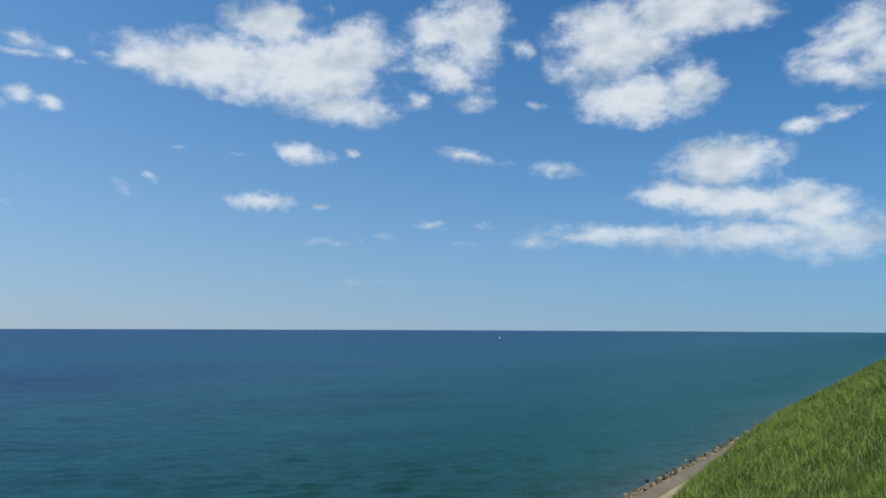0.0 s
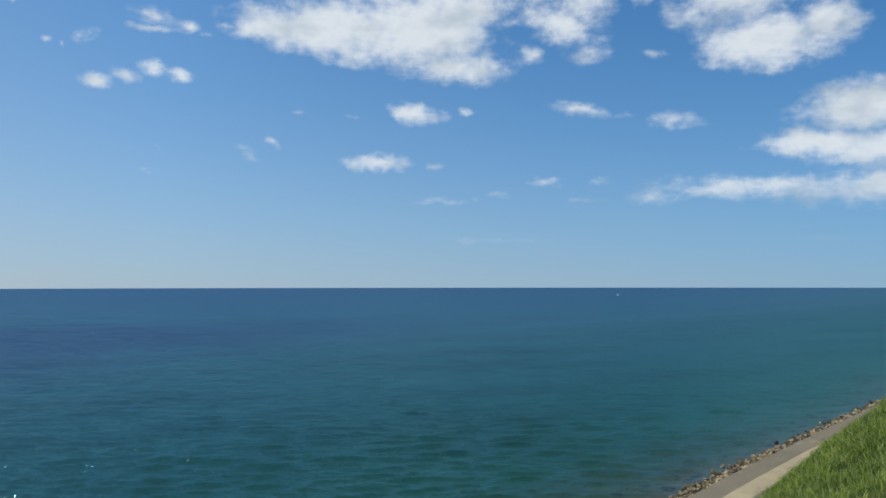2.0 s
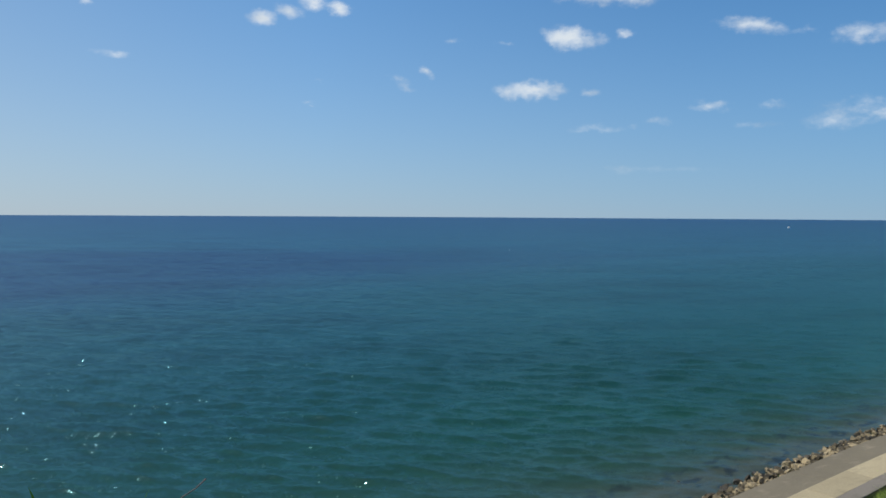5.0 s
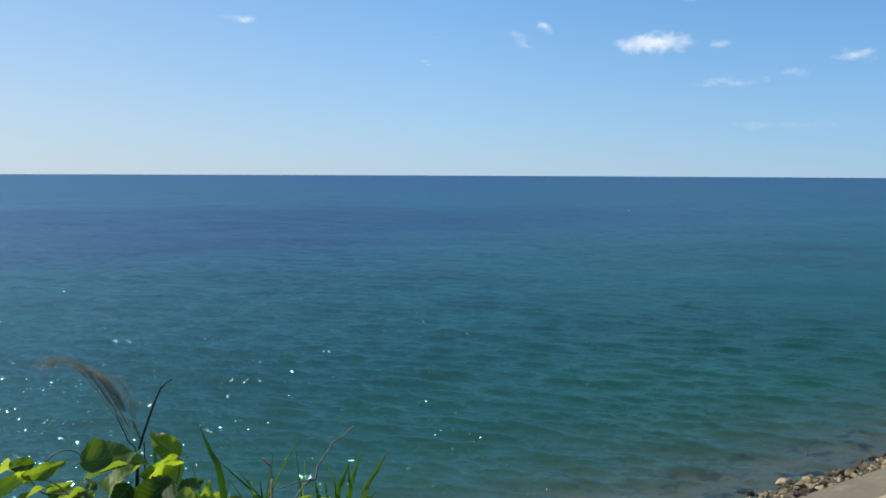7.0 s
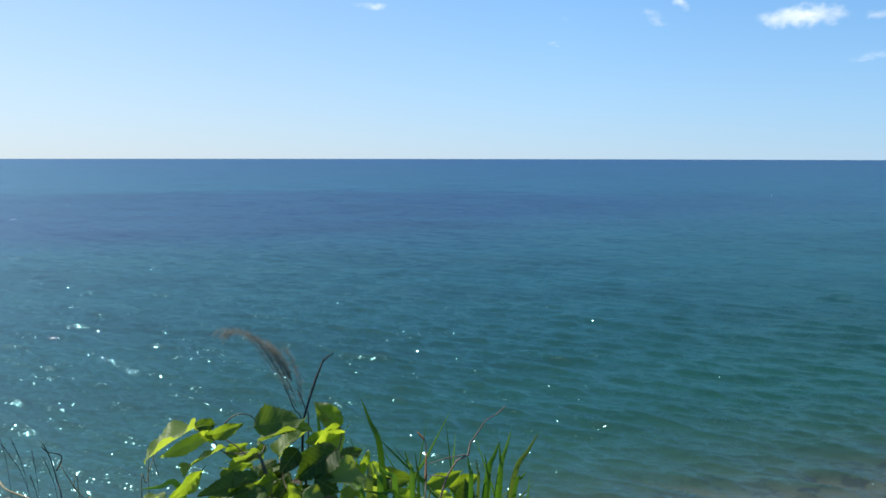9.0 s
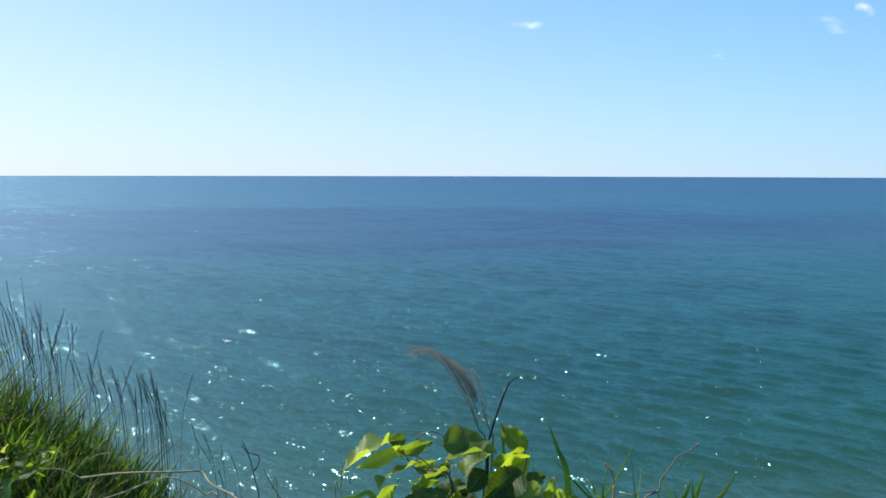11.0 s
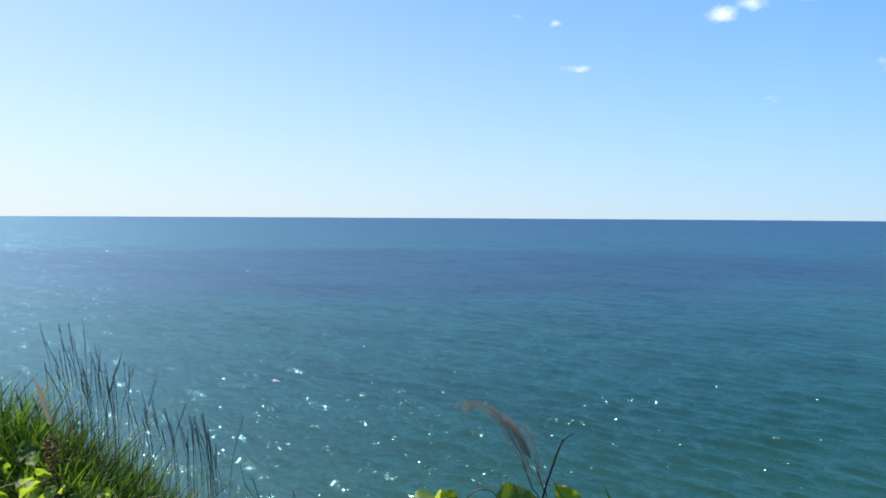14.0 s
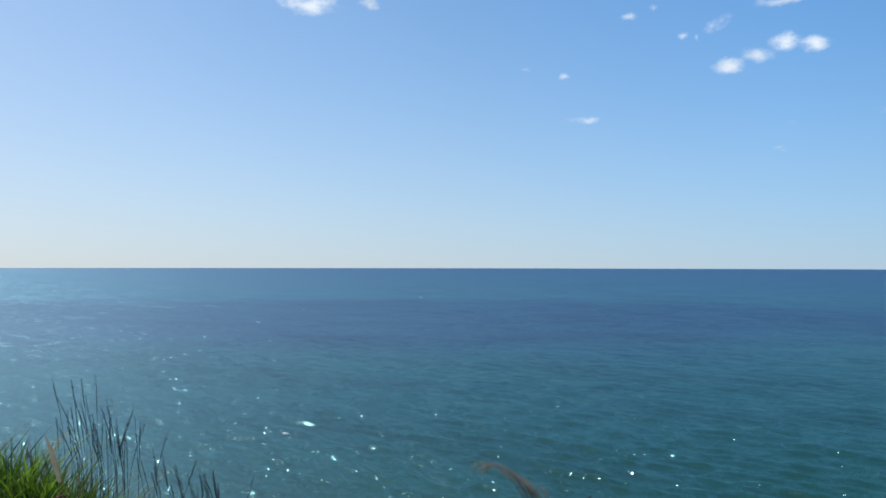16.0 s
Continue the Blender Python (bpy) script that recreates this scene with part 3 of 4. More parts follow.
rr = random.Random(11)
spots = []
while len(spots) < 2300:
    x = 30 + 130 * rr.random() ** 1.25
    q = rr.random()
    y = float(shore(x)) - 3.2 + 3.3 * q + (rr.random() ** 2) * 3.5 * (rr.random() < 0.06)
    z = 1.0 - 1.15 * min(q, 1.1) + rr.uniform(-0.12, 0.15)
    if y > shore(x) + 0.2:
        z = rr.uniform(-0.42, -0.24)
    spots.append((x, y, z, rr.uniform(0.34, 0.74)))
spots.sort()
far = bmesh.new()
for k, (x, y, z, s) in enumerate(spots):
    m = pose(x, y, z, rr.uniform(0, 360), rr.uniform(0, 360), rr.uniform(0, 360)) @ Matrix.Scale(s, 4)
    if k < 290:
        o = new("boulder", STONES[k % 9])
        o.matrix_world = m
        tagged(o, "angular tan quarry stone in the riprap beside the seawall", "rock", group="riprap stones")
    else:
        seg = bmesh.new()
        seg.from_mesh(STONES[k % 9])
        seg.transform(m)
        tmp = bpy.data.meshes.new("tmp")
        seg.to_mesh(tmp)
        seg.free()
        far.from_mesh(tmp)
        bpy.data.meshes.remove(tmp)
me = bpy.data.meshes.new("riprap")
far.to_mesh(me)
far.free()
me.materials.append(ROCK)
tagged(new("riprap", me), "band of tan and dark quarry stones along the water line", "rocks", kind="stuff")


# ---- meadow on the bank ----
def blades(name, pts, heights, widths, bend, mat, seed, segs=3, spread=0.25, wind=(0.25, -0.1)):
    """Many bent tapering blades in one mesh. pts: n x 3 roots."""
    g = np.random.default_rng(seed)
    nb = len(pts)
    ang = g.uniform(0, 2 * np.pi, nb)
    side = np.stack([np.cos(ang), np.sin(ang), np.zeros(nb)], 1)
    fall = np.stack([-np.sin(ang), np.cos(ang), np.zeros(nb)], 1) * (bend * g.uniform(0.3, 1.0, nb))[:, None]
    fall += np.array([wind[0], wind[1], 0]) * g.uniform(0.4, 1.0, nb)[:, None] + np.c_[g.normal(0, spread, (nb, 2)), np.zeros(nb)]
    rows = []
    for k in range(segs + 1):
        u = k / segs
        c = pts + heights[:, None] * (np.array([0, 0, 1.0]) * (u - 0.18 * u * u) + fall * u * u)
        if k < segs:
            w = (widths * (1 - u) ** 0.6 * 0.5)[:, None]
            rows += [c - side * w, c + side * w]
        else:
            rows += [c]
    per = 2 * segs + 1
    co = np.stack(rows, 1).reshape(-1, 3)
    base = np.arange(nb)[:, None] * per
    quads = [base + np.array([2 * k, 2 * k + 1, 2 * k + 3, 2 * k + 2]) for k in range(segs - 1)]
    tri = base + np.array([2 * segs - 2, 2 * segs - 1, 2 * segs])
    loops = np.concatenate([np.concatenate(quads, 1) if quads else np.zeros((nb, 0), int), tri], 1).ravel()
    counts = np.tile(np.array([4] * (segs - 1) + [3]), nb)
    me = bpy.data.meshes.new(name)
    me.vertices.add(len(co))
    me.vertices.foreach_set("co", co.astype(np.float32).ravel())
    me.loops.add(len(loops))
    me.loops.foreach_set("vertex_index", loops.astype(np.int32))
    me.polygons.add(len(counts))
    me.polygons.foreach_set("loop_start", np.concatenate([[0], np.cumsum(counts)[:-1]]).astype(np.int32))
    me.polygons.foreach_set("loop_total", counts.astype(np.int32))
    me.polygons.foreach_set("use_smooth", np.ones(len(counts), bool))
    me.materials.append(mat)
    me.update(calc_edges=True)
    return new(name, me)


g = np.random.default_rng(3)
N = 235000
mx = 11 + 92 * g.random(N) ** 1.35
foot = np.maximum(between(mx, SETBACK_X, SETBACK_Y) + 27.3, np.where(mx < 56, shore(mx) - 7.8, -99.0))
my = foot - 31.3 * g.random(N)
clump = np.sin(mx * 1.7 + 2.1 * np.sin(my * 0.9)) * np.sin(my * 1.9 + 1.4 * np.sin(mx * 0.8)) * 0.5 + 0.5
keep = g.random(N) < 0.35 + 0.75 * clump
mx, my, clump, foot = mx[keep], my[keep], clump[keep], foot[keep]
mz = land(mx, my) - 0.04
dist = np.hypot(mx, my)
mh = (0.30 + 0.52 * clump) * g.uniform(0.55, 1.25, len(mx)) * between(foot - my, (0.0, 2.0), (0.55, 1.0))
mw = np.clip(0.00066 * dist, 0.013, 0.055) * g.uniform(0.7, 1.4, len(mx))
tagged(blades("meadow_grass", np.stack([mx, my, mz], 1), mh, mw, 0.75, MEADOW, 5, 3, 0.35, (0.02, 0.04)), "long green grass covering the steep bank", "grass", kind="stuff")


# ---- plants at the edge of the bank ----
def leaf_material(name, low, mid, top, share, rough, spec):
    m, t, out = material(name)
    v = coord(t)
    s = wire(t, "ShaderNodeSeparateXYZ", {0: v})
    ax = maths(t, "ABSOLUTE", s.outputs[0])
    # side veins run forward from the midrib
    vein = maths(t, "SINE", maths(t, "MULTIPLY", maths(t, "MULTIPLY_ADD", ax, -0.75, s.outputs[1]), 480.0))
    vein = maths(t, "POWER", maths(t, "MULTIPLY_ADD", vein, 0.5, 0.5), 6.0)
    rib = maths(t, "LESS_THAN", ax, 0.0011)
    line = maths(t, "MAXIMUM", maths(t, "MULTIPLY", vein, 0.35), rib)
    rnd = wire(t, "ShaderNodeObjectInfo").outputs["Random"]
    blotch = noise_tex(t, v, 42.0, 4.0, 0.6)
    tone = maths(t, "MULTIPLY_ADD", rnd, 0.6, maths(t, "MULTIPLY", blotch, 0.45), clamp=True)
    col = ramp(t, tone, [(0.1, low), (0.5, mid), (0.9, top)])
    col = mixc(t, maths(t, "MULTIPLY", line, 0.30), col, (0.16, 0.22, 0.08, 1))
    spots = ramp(t, noise_tex(t, v, 85.0, 3.0, 0.6), [(0.68, 0.0), (0.75, 0.85)])
    col = mixc(t, spots, col, (0.12, 0.065, 0.03, 1))
    back = mixc(t, 1.0, col, (4.4, 4.0, 0.9, 1), "MULTIPLY")
    leaf_mix(t, out, col, back, rough, share, maths(t, "ADD", maths(t, "MULTIPLY", line, -1.0), maths(t, "MULTIPLY", blotch, 0.6)), 0.8, 0.0018, spec=spec)
    return m


def dull_leaf_material(name, low, high_c, share=0.3):
    m, t, out = material(name)
    v = coord(t)
    isl = wire(t, "ShaderNodeNewGeometry").outputs["Random Per Island"]
    n = noise_tex(t, v, 25.0, 4.0, 0.6)
    col = mixc(t, maths(t, "MULTIPLY_ADD", isl, 0.6, maths(t, "MULTIPLY", n, 0.4)), low, high_c)
    leaf_mix(t, out, col, mixc(t, 1.0, col, (1.5, 1.4, 1.0, 1), "MULTIPLY"), 0.7, share, None, spec=0.2)
    return m


# one leaf in three copies; shade and sky sheen are put into the colours
LEAF = leaf_material("plain green leaf", (0.038, 0.064, 0.013), (0.078, 0.122, 0.024), (0.140, 0.190, 0.050), 0.58, 0.42, 0.45)
SHADED_LEAF = leaf_material("leaf darkened as in shade", (0.016, 0.036, 0.006), (0.036, 0.070, 0.013), (0.080, 0.125, 0.028), 0.30, 0.55, 0.22)
LIT_LEAF = leaf_material("leaf paled as by sky sheen", (0.060, 0.100, 0.026), (0.105, 0.155, 0.045), (0.165, 0.220, 0.078), 0.40, 0.46, 0.26)
# a: plain, b: paled as if lit by the sky, c: darkened as if shaded
LEAF_COPIES = {"a": LEAF, "b": LIT_LEAF, "c": SHADED_LEAF}
REED = blade_material("reed blade", (0.022, 0.055, 0.008), (0.075, 0.160, 0.020), (0.190, 0.300, 0.045), (0.11, 0.15, 0.035, 1), 0.45, 1.1)
CLUMP = blade_material("clump grass", (0.008, 0.020, 0.004), (0.040, 0.085, 0.011), (0.170, 0.275, 0.038), (0.050, 0.058, 0.018, 1), 0.40, 3.2, 0.85, 0.35)
# greens darkened to stand for the shade deep between the grass blades
UNDER_SHADE = blade_material("undergrowth", (0.010, 0.020, 0.006), (0.024, 0.042, 0.010), (0.055, 0.078, 0.020), (0.075, 0.055, 0.03, 1), 0.2, 2.0)
DRY = dull_leaf_material("dry grass", (0.05, 0.038, 0.022, 1), (0.24, 0.18, 0.10, 1))
HAIR = dull_leaf_material("plume hair", (0.095, 0.090, 0.080, 1), (0.40, 0.375, 0.335, 1), 0.34)
STALK = plain_material("dark stalk", (0.055, 0.050, 0.032), 0.55, 60.0, 0.4)
BARK = plain_material("dark twig bark", (0.014, 0.012, 0.010), 0.8, 90.0, 0.5)
STEM = plain_material("shrub stem", (0.11, 0.085, 0.045), 0.6, 70.0, 0.45)
VINE_BARK = plain_material("dry vine", (0.17, 0.115, 0.085), 0.75, 110.0, 0.5)
STRAW = plain_material("bleached straw", (0.34, 0.285, 0.15), 0.7, 60.0, 0.3)
DOCK_SEED = plain_material("dry dock seed", (0.15, 0.070, 0.025), 0.8, 90.0, 0.4)
BUD_SKIN = plain_material("russet bud", (0.30, 0.13, 0.05), 0.7, 90.0, 0.35)

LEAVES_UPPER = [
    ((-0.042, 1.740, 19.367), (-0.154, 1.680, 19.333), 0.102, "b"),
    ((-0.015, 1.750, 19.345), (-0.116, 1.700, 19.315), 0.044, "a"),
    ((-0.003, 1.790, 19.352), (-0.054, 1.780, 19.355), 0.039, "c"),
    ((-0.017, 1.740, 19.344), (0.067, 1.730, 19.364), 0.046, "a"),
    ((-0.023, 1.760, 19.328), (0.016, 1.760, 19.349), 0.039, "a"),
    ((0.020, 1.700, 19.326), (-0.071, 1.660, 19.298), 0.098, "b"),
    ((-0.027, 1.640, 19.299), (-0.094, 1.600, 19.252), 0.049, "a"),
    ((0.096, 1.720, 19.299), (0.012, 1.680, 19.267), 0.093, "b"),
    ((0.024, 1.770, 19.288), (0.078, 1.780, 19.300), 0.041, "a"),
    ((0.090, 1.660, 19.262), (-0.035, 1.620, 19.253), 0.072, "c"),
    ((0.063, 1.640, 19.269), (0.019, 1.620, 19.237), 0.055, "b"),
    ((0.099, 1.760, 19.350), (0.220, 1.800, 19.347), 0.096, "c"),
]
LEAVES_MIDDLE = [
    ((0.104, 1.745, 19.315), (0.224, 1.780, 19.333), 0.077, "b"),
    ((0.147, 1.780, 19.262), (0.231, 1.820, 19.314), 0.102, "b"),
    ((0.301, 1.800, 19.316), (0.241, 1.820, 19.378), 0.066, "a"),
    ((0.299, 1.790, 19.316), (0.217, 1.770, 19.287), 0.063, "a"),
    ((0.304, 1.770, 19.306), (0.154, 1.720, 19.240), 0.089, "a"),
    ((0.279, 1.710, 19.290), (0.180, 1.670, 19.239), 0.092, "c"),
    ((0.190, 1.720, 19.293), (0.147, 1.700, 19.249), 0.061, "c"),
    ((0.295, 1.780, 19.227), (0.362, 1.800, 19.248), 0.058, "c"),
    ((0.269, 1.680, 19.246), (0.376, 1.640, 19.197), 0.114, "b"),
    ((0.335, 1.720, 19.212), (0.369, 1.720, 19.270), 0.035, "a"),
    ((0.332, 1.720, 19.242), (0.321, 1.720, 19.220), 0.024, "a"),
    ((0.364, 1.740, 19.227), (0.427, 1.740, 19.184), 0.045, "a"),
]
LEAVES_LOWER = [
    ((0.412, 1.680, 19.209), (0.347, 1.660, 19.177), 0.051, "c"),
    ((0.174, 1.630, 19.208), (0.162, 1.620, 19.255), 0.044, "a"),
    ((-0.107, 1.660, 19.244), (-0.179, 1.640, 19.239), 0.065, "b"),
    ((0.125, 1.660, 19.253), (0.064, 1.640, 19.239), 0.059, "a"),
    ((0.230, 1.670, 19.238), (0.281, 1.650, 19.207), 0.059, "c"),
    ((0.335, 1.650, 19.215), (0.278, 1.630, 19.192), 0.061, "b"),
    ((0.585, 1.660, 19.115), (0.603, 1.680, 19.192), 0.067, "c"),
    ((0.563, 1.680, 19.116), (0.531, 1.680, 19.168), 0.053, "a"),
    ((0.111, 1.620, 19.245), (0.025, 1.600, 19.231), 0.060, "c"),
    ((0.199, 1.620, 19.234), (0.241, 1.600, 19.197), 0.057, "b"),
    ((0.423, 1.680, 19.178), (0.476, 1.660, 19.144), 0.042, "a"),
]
SHRUB_STEMS = [
    [(0.128, 1.680, 19.173), (0.120, 1.690, 19.240), (0.105, 1.700, 19.291), (0.094, 1.710, 19.299), (0.028, 1.720, 19.305), (0.007, 1.730, 19.320), (-0.009, 1.740, 19.345)],
    [(0.111, 1.690, 19.258), (0.077, 1.710, 19.290), (0.042, 1.730, 19.322), (-0.007, 1.750, 19.344)],
    [(0.102, 1.700, 19.296), (0.114, 1.723, 19.311), (0.102, 1.745, 19.317)],
    [(0.024, 1.770, 19.359), (0.043, 1.768, 19.376), (0.067, 1.765, 19.381), (0.088, 1.762, 19.373), (0.100, 1.760, 19.352)],
    [(0.231, 1.700, 19.150), (0.275, 1.730, 19.233), (0.302, 1.760, 19.298), (0.301, 1.790, 19.318)],
    [(0.339, 1.680, 19.145), (0.333, 1.710, 19.205), (0.330, 1.740, 19.240), (0.303, 1.770, 19.245)],
    [(0.175, 1.660, 19.177), (0.160, 1.715, 19.210), (0.149, 1.770, 19.257)],
]
TWIG = [
    [(0.208, 1.794, 19.263), (0.214, 1.829, 19.325), (0.231, 1.853, 19.368), (0.253, 1.869, 19.424), (0.272, 1.888, 19.459), (0.286, 1.89, 19.473), (0.303, 1.9, 19.479)],
]
PLUME_AXES = [
    [(0.216, 1.880, 19.266), (0.195, 1.889, 19.342), (0.171, 1.897, 19.406), (0.150, 1.906, 19.454), (0.126, 1.914, 19.499), (0.098, 1.923, 19.524), (0.064, 1.931, 19.535), (0.041, 1.940, 19.524)],
    [(0.231, 1.870, 19.284), (0.225, 1.880, 19.338), (0.207, 1.890, 19.390), (0.187, 1.900, 19.434), (0.165, 1.910, 19.476), (0.140, 1.920, 19.504), (0.112, 1.930, 19.519)],
]
VINE = [
    [(0.503, 1.582, 19.17), (0.535, 1.614, 19.23), (0.566, 1.63, 19.263), (0.594, 1.627, 19.275), (0.601, 1.635, 19.3), (0.629, 1.648, 19.327), (0.644, 1.651, 19.348), (0.675, 1.655, 19.36), (0.702, 1.662, 19.376)],
    [(0.535, 1.614, 19.23), (0.509, 1.614, 19.238), (0.488, 1.619, 19.235)],
    [(0.587, 1.629, 19.275), (0.545, 1.63, 19.272), (0.496, 1.629, 19.263)],
]
BUD_STEM = [
    [(0.487, 1.632, 19.147), (0.495, 1.66, 19.206), (0.503, 1.686, 19.267), (0.501, 1.699, 19.297), (0.486, 1.71, 19.313)],
]
DRY_STEMS_NEAR = [
    [(-1.037, 2.344, 19.041), (-0.937, 2.355, 19.048), (-0.849, 2.366, 19.046), (-0.749, 2.444, 19.013), (-0.701, 2.504, 18.988), (-0.655, 2.452, 18.965), (-0.579, 2.408, 18.945), (-0.526, 2.358, 18.93), (-0.468, 2.295, 18.89)],
    [(-0.963, 2.295, 18.987), (-0.887, 2.332, 19), (-0.834, 2.359, 19.015), (-0.778, 2.381, 19.021), (-0.719, 2.391, 18.998), (-0.657, 2.391, 18.955), (-0.608, 2.383, 18.907)],
]
DRY_STEMS_WHITE = [
    [(-0.333, 2.049, 19.026), (-0.352, 2.066, 19.069), (-0.378, 2.077, 19.106), (-0.399, 2.087, 19.14), (-0.414, 2.095, 19.167)],
    [(-0.369, 2.072, 19.091), (-0.384, 2.077, 19.108)],
    [(-0.188, 1.898, 19.132), (-0.178, 1.915, 19.169), (-0.167, 1.932, 19.205), (-0.153, 1.946, 19.238)],
    [(-0.173, 1.926, 19.192), (-0.147, 1.924, 19.181)],
]
DRY_WEED = [
    [(-0.464, 2.307, 18.911), (-0.487, 2.351, 19.022), (-0.508, 2.373, 19.089), (-0.531, 2.386, 19.137)],
    [(-0.489, 2.36, 19.046), (-0.477, 2.372, 19.068), (-0.479, 2.379, 19.088), (-0.514, 2.377, 19.103), (-0.534, 2.381, 19.125)],
]
REED_BLADES = [
    ((0.410, 1.640, 19.216), (0.381, 1.660, 19.307), (0.341, 1.690, 19.422), 0.0190),
    ((0.650, 1.620, 19.141), (0.683, 1.640, 19.224), (0.722, 1.670, 19.311), 0.0175),
    ((0.624, 1.630, 19.147), (0.654, 1.650, 19.215), (0.695, 1.680, 19.280), 0.0204),
    ((0.630, 1.640, 19.141), (0.632, 1.660, 19.191), (0.635, 1.690, 19.235), 0.0102),
    ((0.654, 1.630, 19.143), (0.657, 1.650, 19.193), (0.653, 1.680, 19.250), 0.0117),
    ((0.253, 1.789, 19.261), (0.253, 1.819, 19.31), (0.25, 1.848, 19.358), 0.0101),
    ((0.332, 1.577, 19.19), (0.346, 1.601, 19.246), (0.348, 1.637, 19.275), 0.0201),
    ((0.37, 1.569, 19.19), (0.373, 1.614, 19.238), (0.361, 1.655, 19.271), 0.0201),
    ((0.406, 1.579, 19.182), (0.407, 1.607, 19.238), (0.372, 1.611, 19.279), 0.0173),
    ((0.449, 1.587, 19.173), (0.454, 1.629, 19.238), (0.443, 1.666, 19.288), 0.0144),
    ((0.476, 1.635, 19.146), (0.478, 1.664, 19.205), (0.476, 1.694, 19.269), 0.0086),
    ((0.594, 1.582, 19.16), (0.597, 1.611, 19.218), (0.594, 1.635, 19.269), 0.0158),
    ((0.665, 1.576, 19.156), (0.673, 1.609, 19.226), (0.678, 1.639, 19.295), 0.0144),
    ((0.661, 1.578, 19.155), (0.705, 1.597, 19.229), (0.772, 1.61, 19.322), 0.0187),
    ((0.631, 1.589, 19.153), (0.64, 1.609, 19.2), (0.643, 1.636, 19.258), 0.0072),
    ((0.684, 1.569, 19.157), (0.697, 1.569, 19.213), (0.718, 1.554, 19.249), 0.0144),
    ((-0.036, 1.614, 19.21), (-0.079, 1.66, 19.266), (-0.153, 1.654, 19.268), 0.0173),
    ((0.421, 1.557, 19.191), (0.405, 1.575, 19.218), (0.326, 1.579, 19.239), 0.0129),
    ((0.348, 1.555, 19.199), (0.325, 1.576, 19.233), (0.305, 1.611, 19.251), 0.0144),
]



def smooth_line(pts, per=5):
    """A rounded line through the given points."""
    P = [Vector(p) for p in pts]
    P = [P[0] * 2 - P[1]] + P + [P[-1] * 2 - P[-2]]
    out = []
    for a, b, c, d in zip(P, P[1:], P[2:], P[3:]):
        for k in range(per):
            u = k / per
            out.append(0.5 * (2 * b + (c - a) * u + (2 * a - 5 * b + 4 * c - d) * u * u + (3 * b - a - 3 * c + d) * u ** 3))
    return out + [P[-2]]


def tube(bm, line, r0, r1, sides=6, knots=0.0, seed=0):
    """A tapering rod along a line, thicker at knots."""
    r = random.Random(seed)
    rings = []
    for k, p in enumerate(line):
        u = k / (len(line) - 1)
        t = (line[min(k + 1, len(line) - 1)] - line[max(k - 1, 0)]).normalized()
        a = t.cross(Vector((0.31, 0.9, 0.21))).normalized()
        b = t.cross(a)
        rad = (r0 + (r1 - r0) * u) * (1 + r.uniform(-0.12, 0.12) + (knots if k % 5 == 0 else 0.0))
        rings.append([bm.verts.new(p + (a * math.cos(q) + b * math.sin(q)) * rad) for q in (2 * math.pi * j / sides for j in range(sides))])
    for x, y in zip(rings, rings[1:]):
        for j in range(sides):
            bm.faces.new((x[j], x[(j + 1) % sides], y[(j + 1) % sides], y[j])).smooth = True
    bm.faces.new(rings[0][::-1])
    bm.faces.new(rings[-1])


def under(o, thing):
    """Keeps a part built in world metres where it is when it goes under its thing."""
    o.matrix_parent_inverse = Matrix.Translation(thing.location).inverted()
    return o


def rod(name, pts, r0, r1, mat, thing, label="", sides=6, knots=0.15, seed=0, per=5):
    bm = bmesh.new()
    tube(bm, smooth_line(pts, per), r0, r1, sides, knots, seed)
    return under(part(name, bm, mat, thing, label), thing)


def leaf_mesh(length, width, fold, curl, seed, twist=0.0):
    """An ovate toothed leaf: the midrib along y, folded up along it, the tip curling down."""
    r = random.Random(seed)
    bm = bmesh.new()
    nu, nv = 20, 4
    ph, ph2 = r.uniform(0, 6.3), r.uniform(0, 6.3)
    side = (r.uniform(-0.14, 0.14), r.uniform(-0.14, 0.14))
    rows = []
    for i in range(nu + 1):
        u = i / nu
        w = width / 2 * (math.sin(math.pi * min(1, u ** 0.72)) ** 0.75 if 0 < u < 1 else 0.02)
        w *= 1 - 0.25 * max(0, u - 0.7) / 0.3
        row = []
        for j in range(-nv, nv + 1):
            q = j / nv
            edge = 1 + (r.uniform(0.02, 0.10) * (1 if i % 2 else -1) if abs(j) == nv else 0) + side[j > 0] * math.sin(5.2 * u + ph2)
            x = w * q * edge
            y = u * length - 0.06 * length * q * q * (1 - u)
            z = fold * abs(x) - curl * length * u * u + 0.10 * width * math.sin(11 * u + ph + 2.2 * q) * abs(q) + 0.13 * width * math.sin(4.5 * u + ph2) * q
            z += twist * x * u
            row.append(bm.verts.new((x, y, z)))
        rows.append(row)
    for a, b in zip(rows, rows[1:]):
        for j in range(2 * nv):
            bm.faces.new((a[j], a[j + 1], b[j + 1], b[j])).smooth = True
    # the leaf stalk
    tube(bm, [Vector((0, -0.18 * length * (1 - k / 3), -0.05 * length * (1 - k / 3))) for k in range(4)], 0.0011, 0.0010, 4)
    return bm


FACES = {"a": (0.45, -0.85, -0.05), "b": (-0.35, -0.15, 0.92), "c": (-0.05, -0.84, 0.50)}


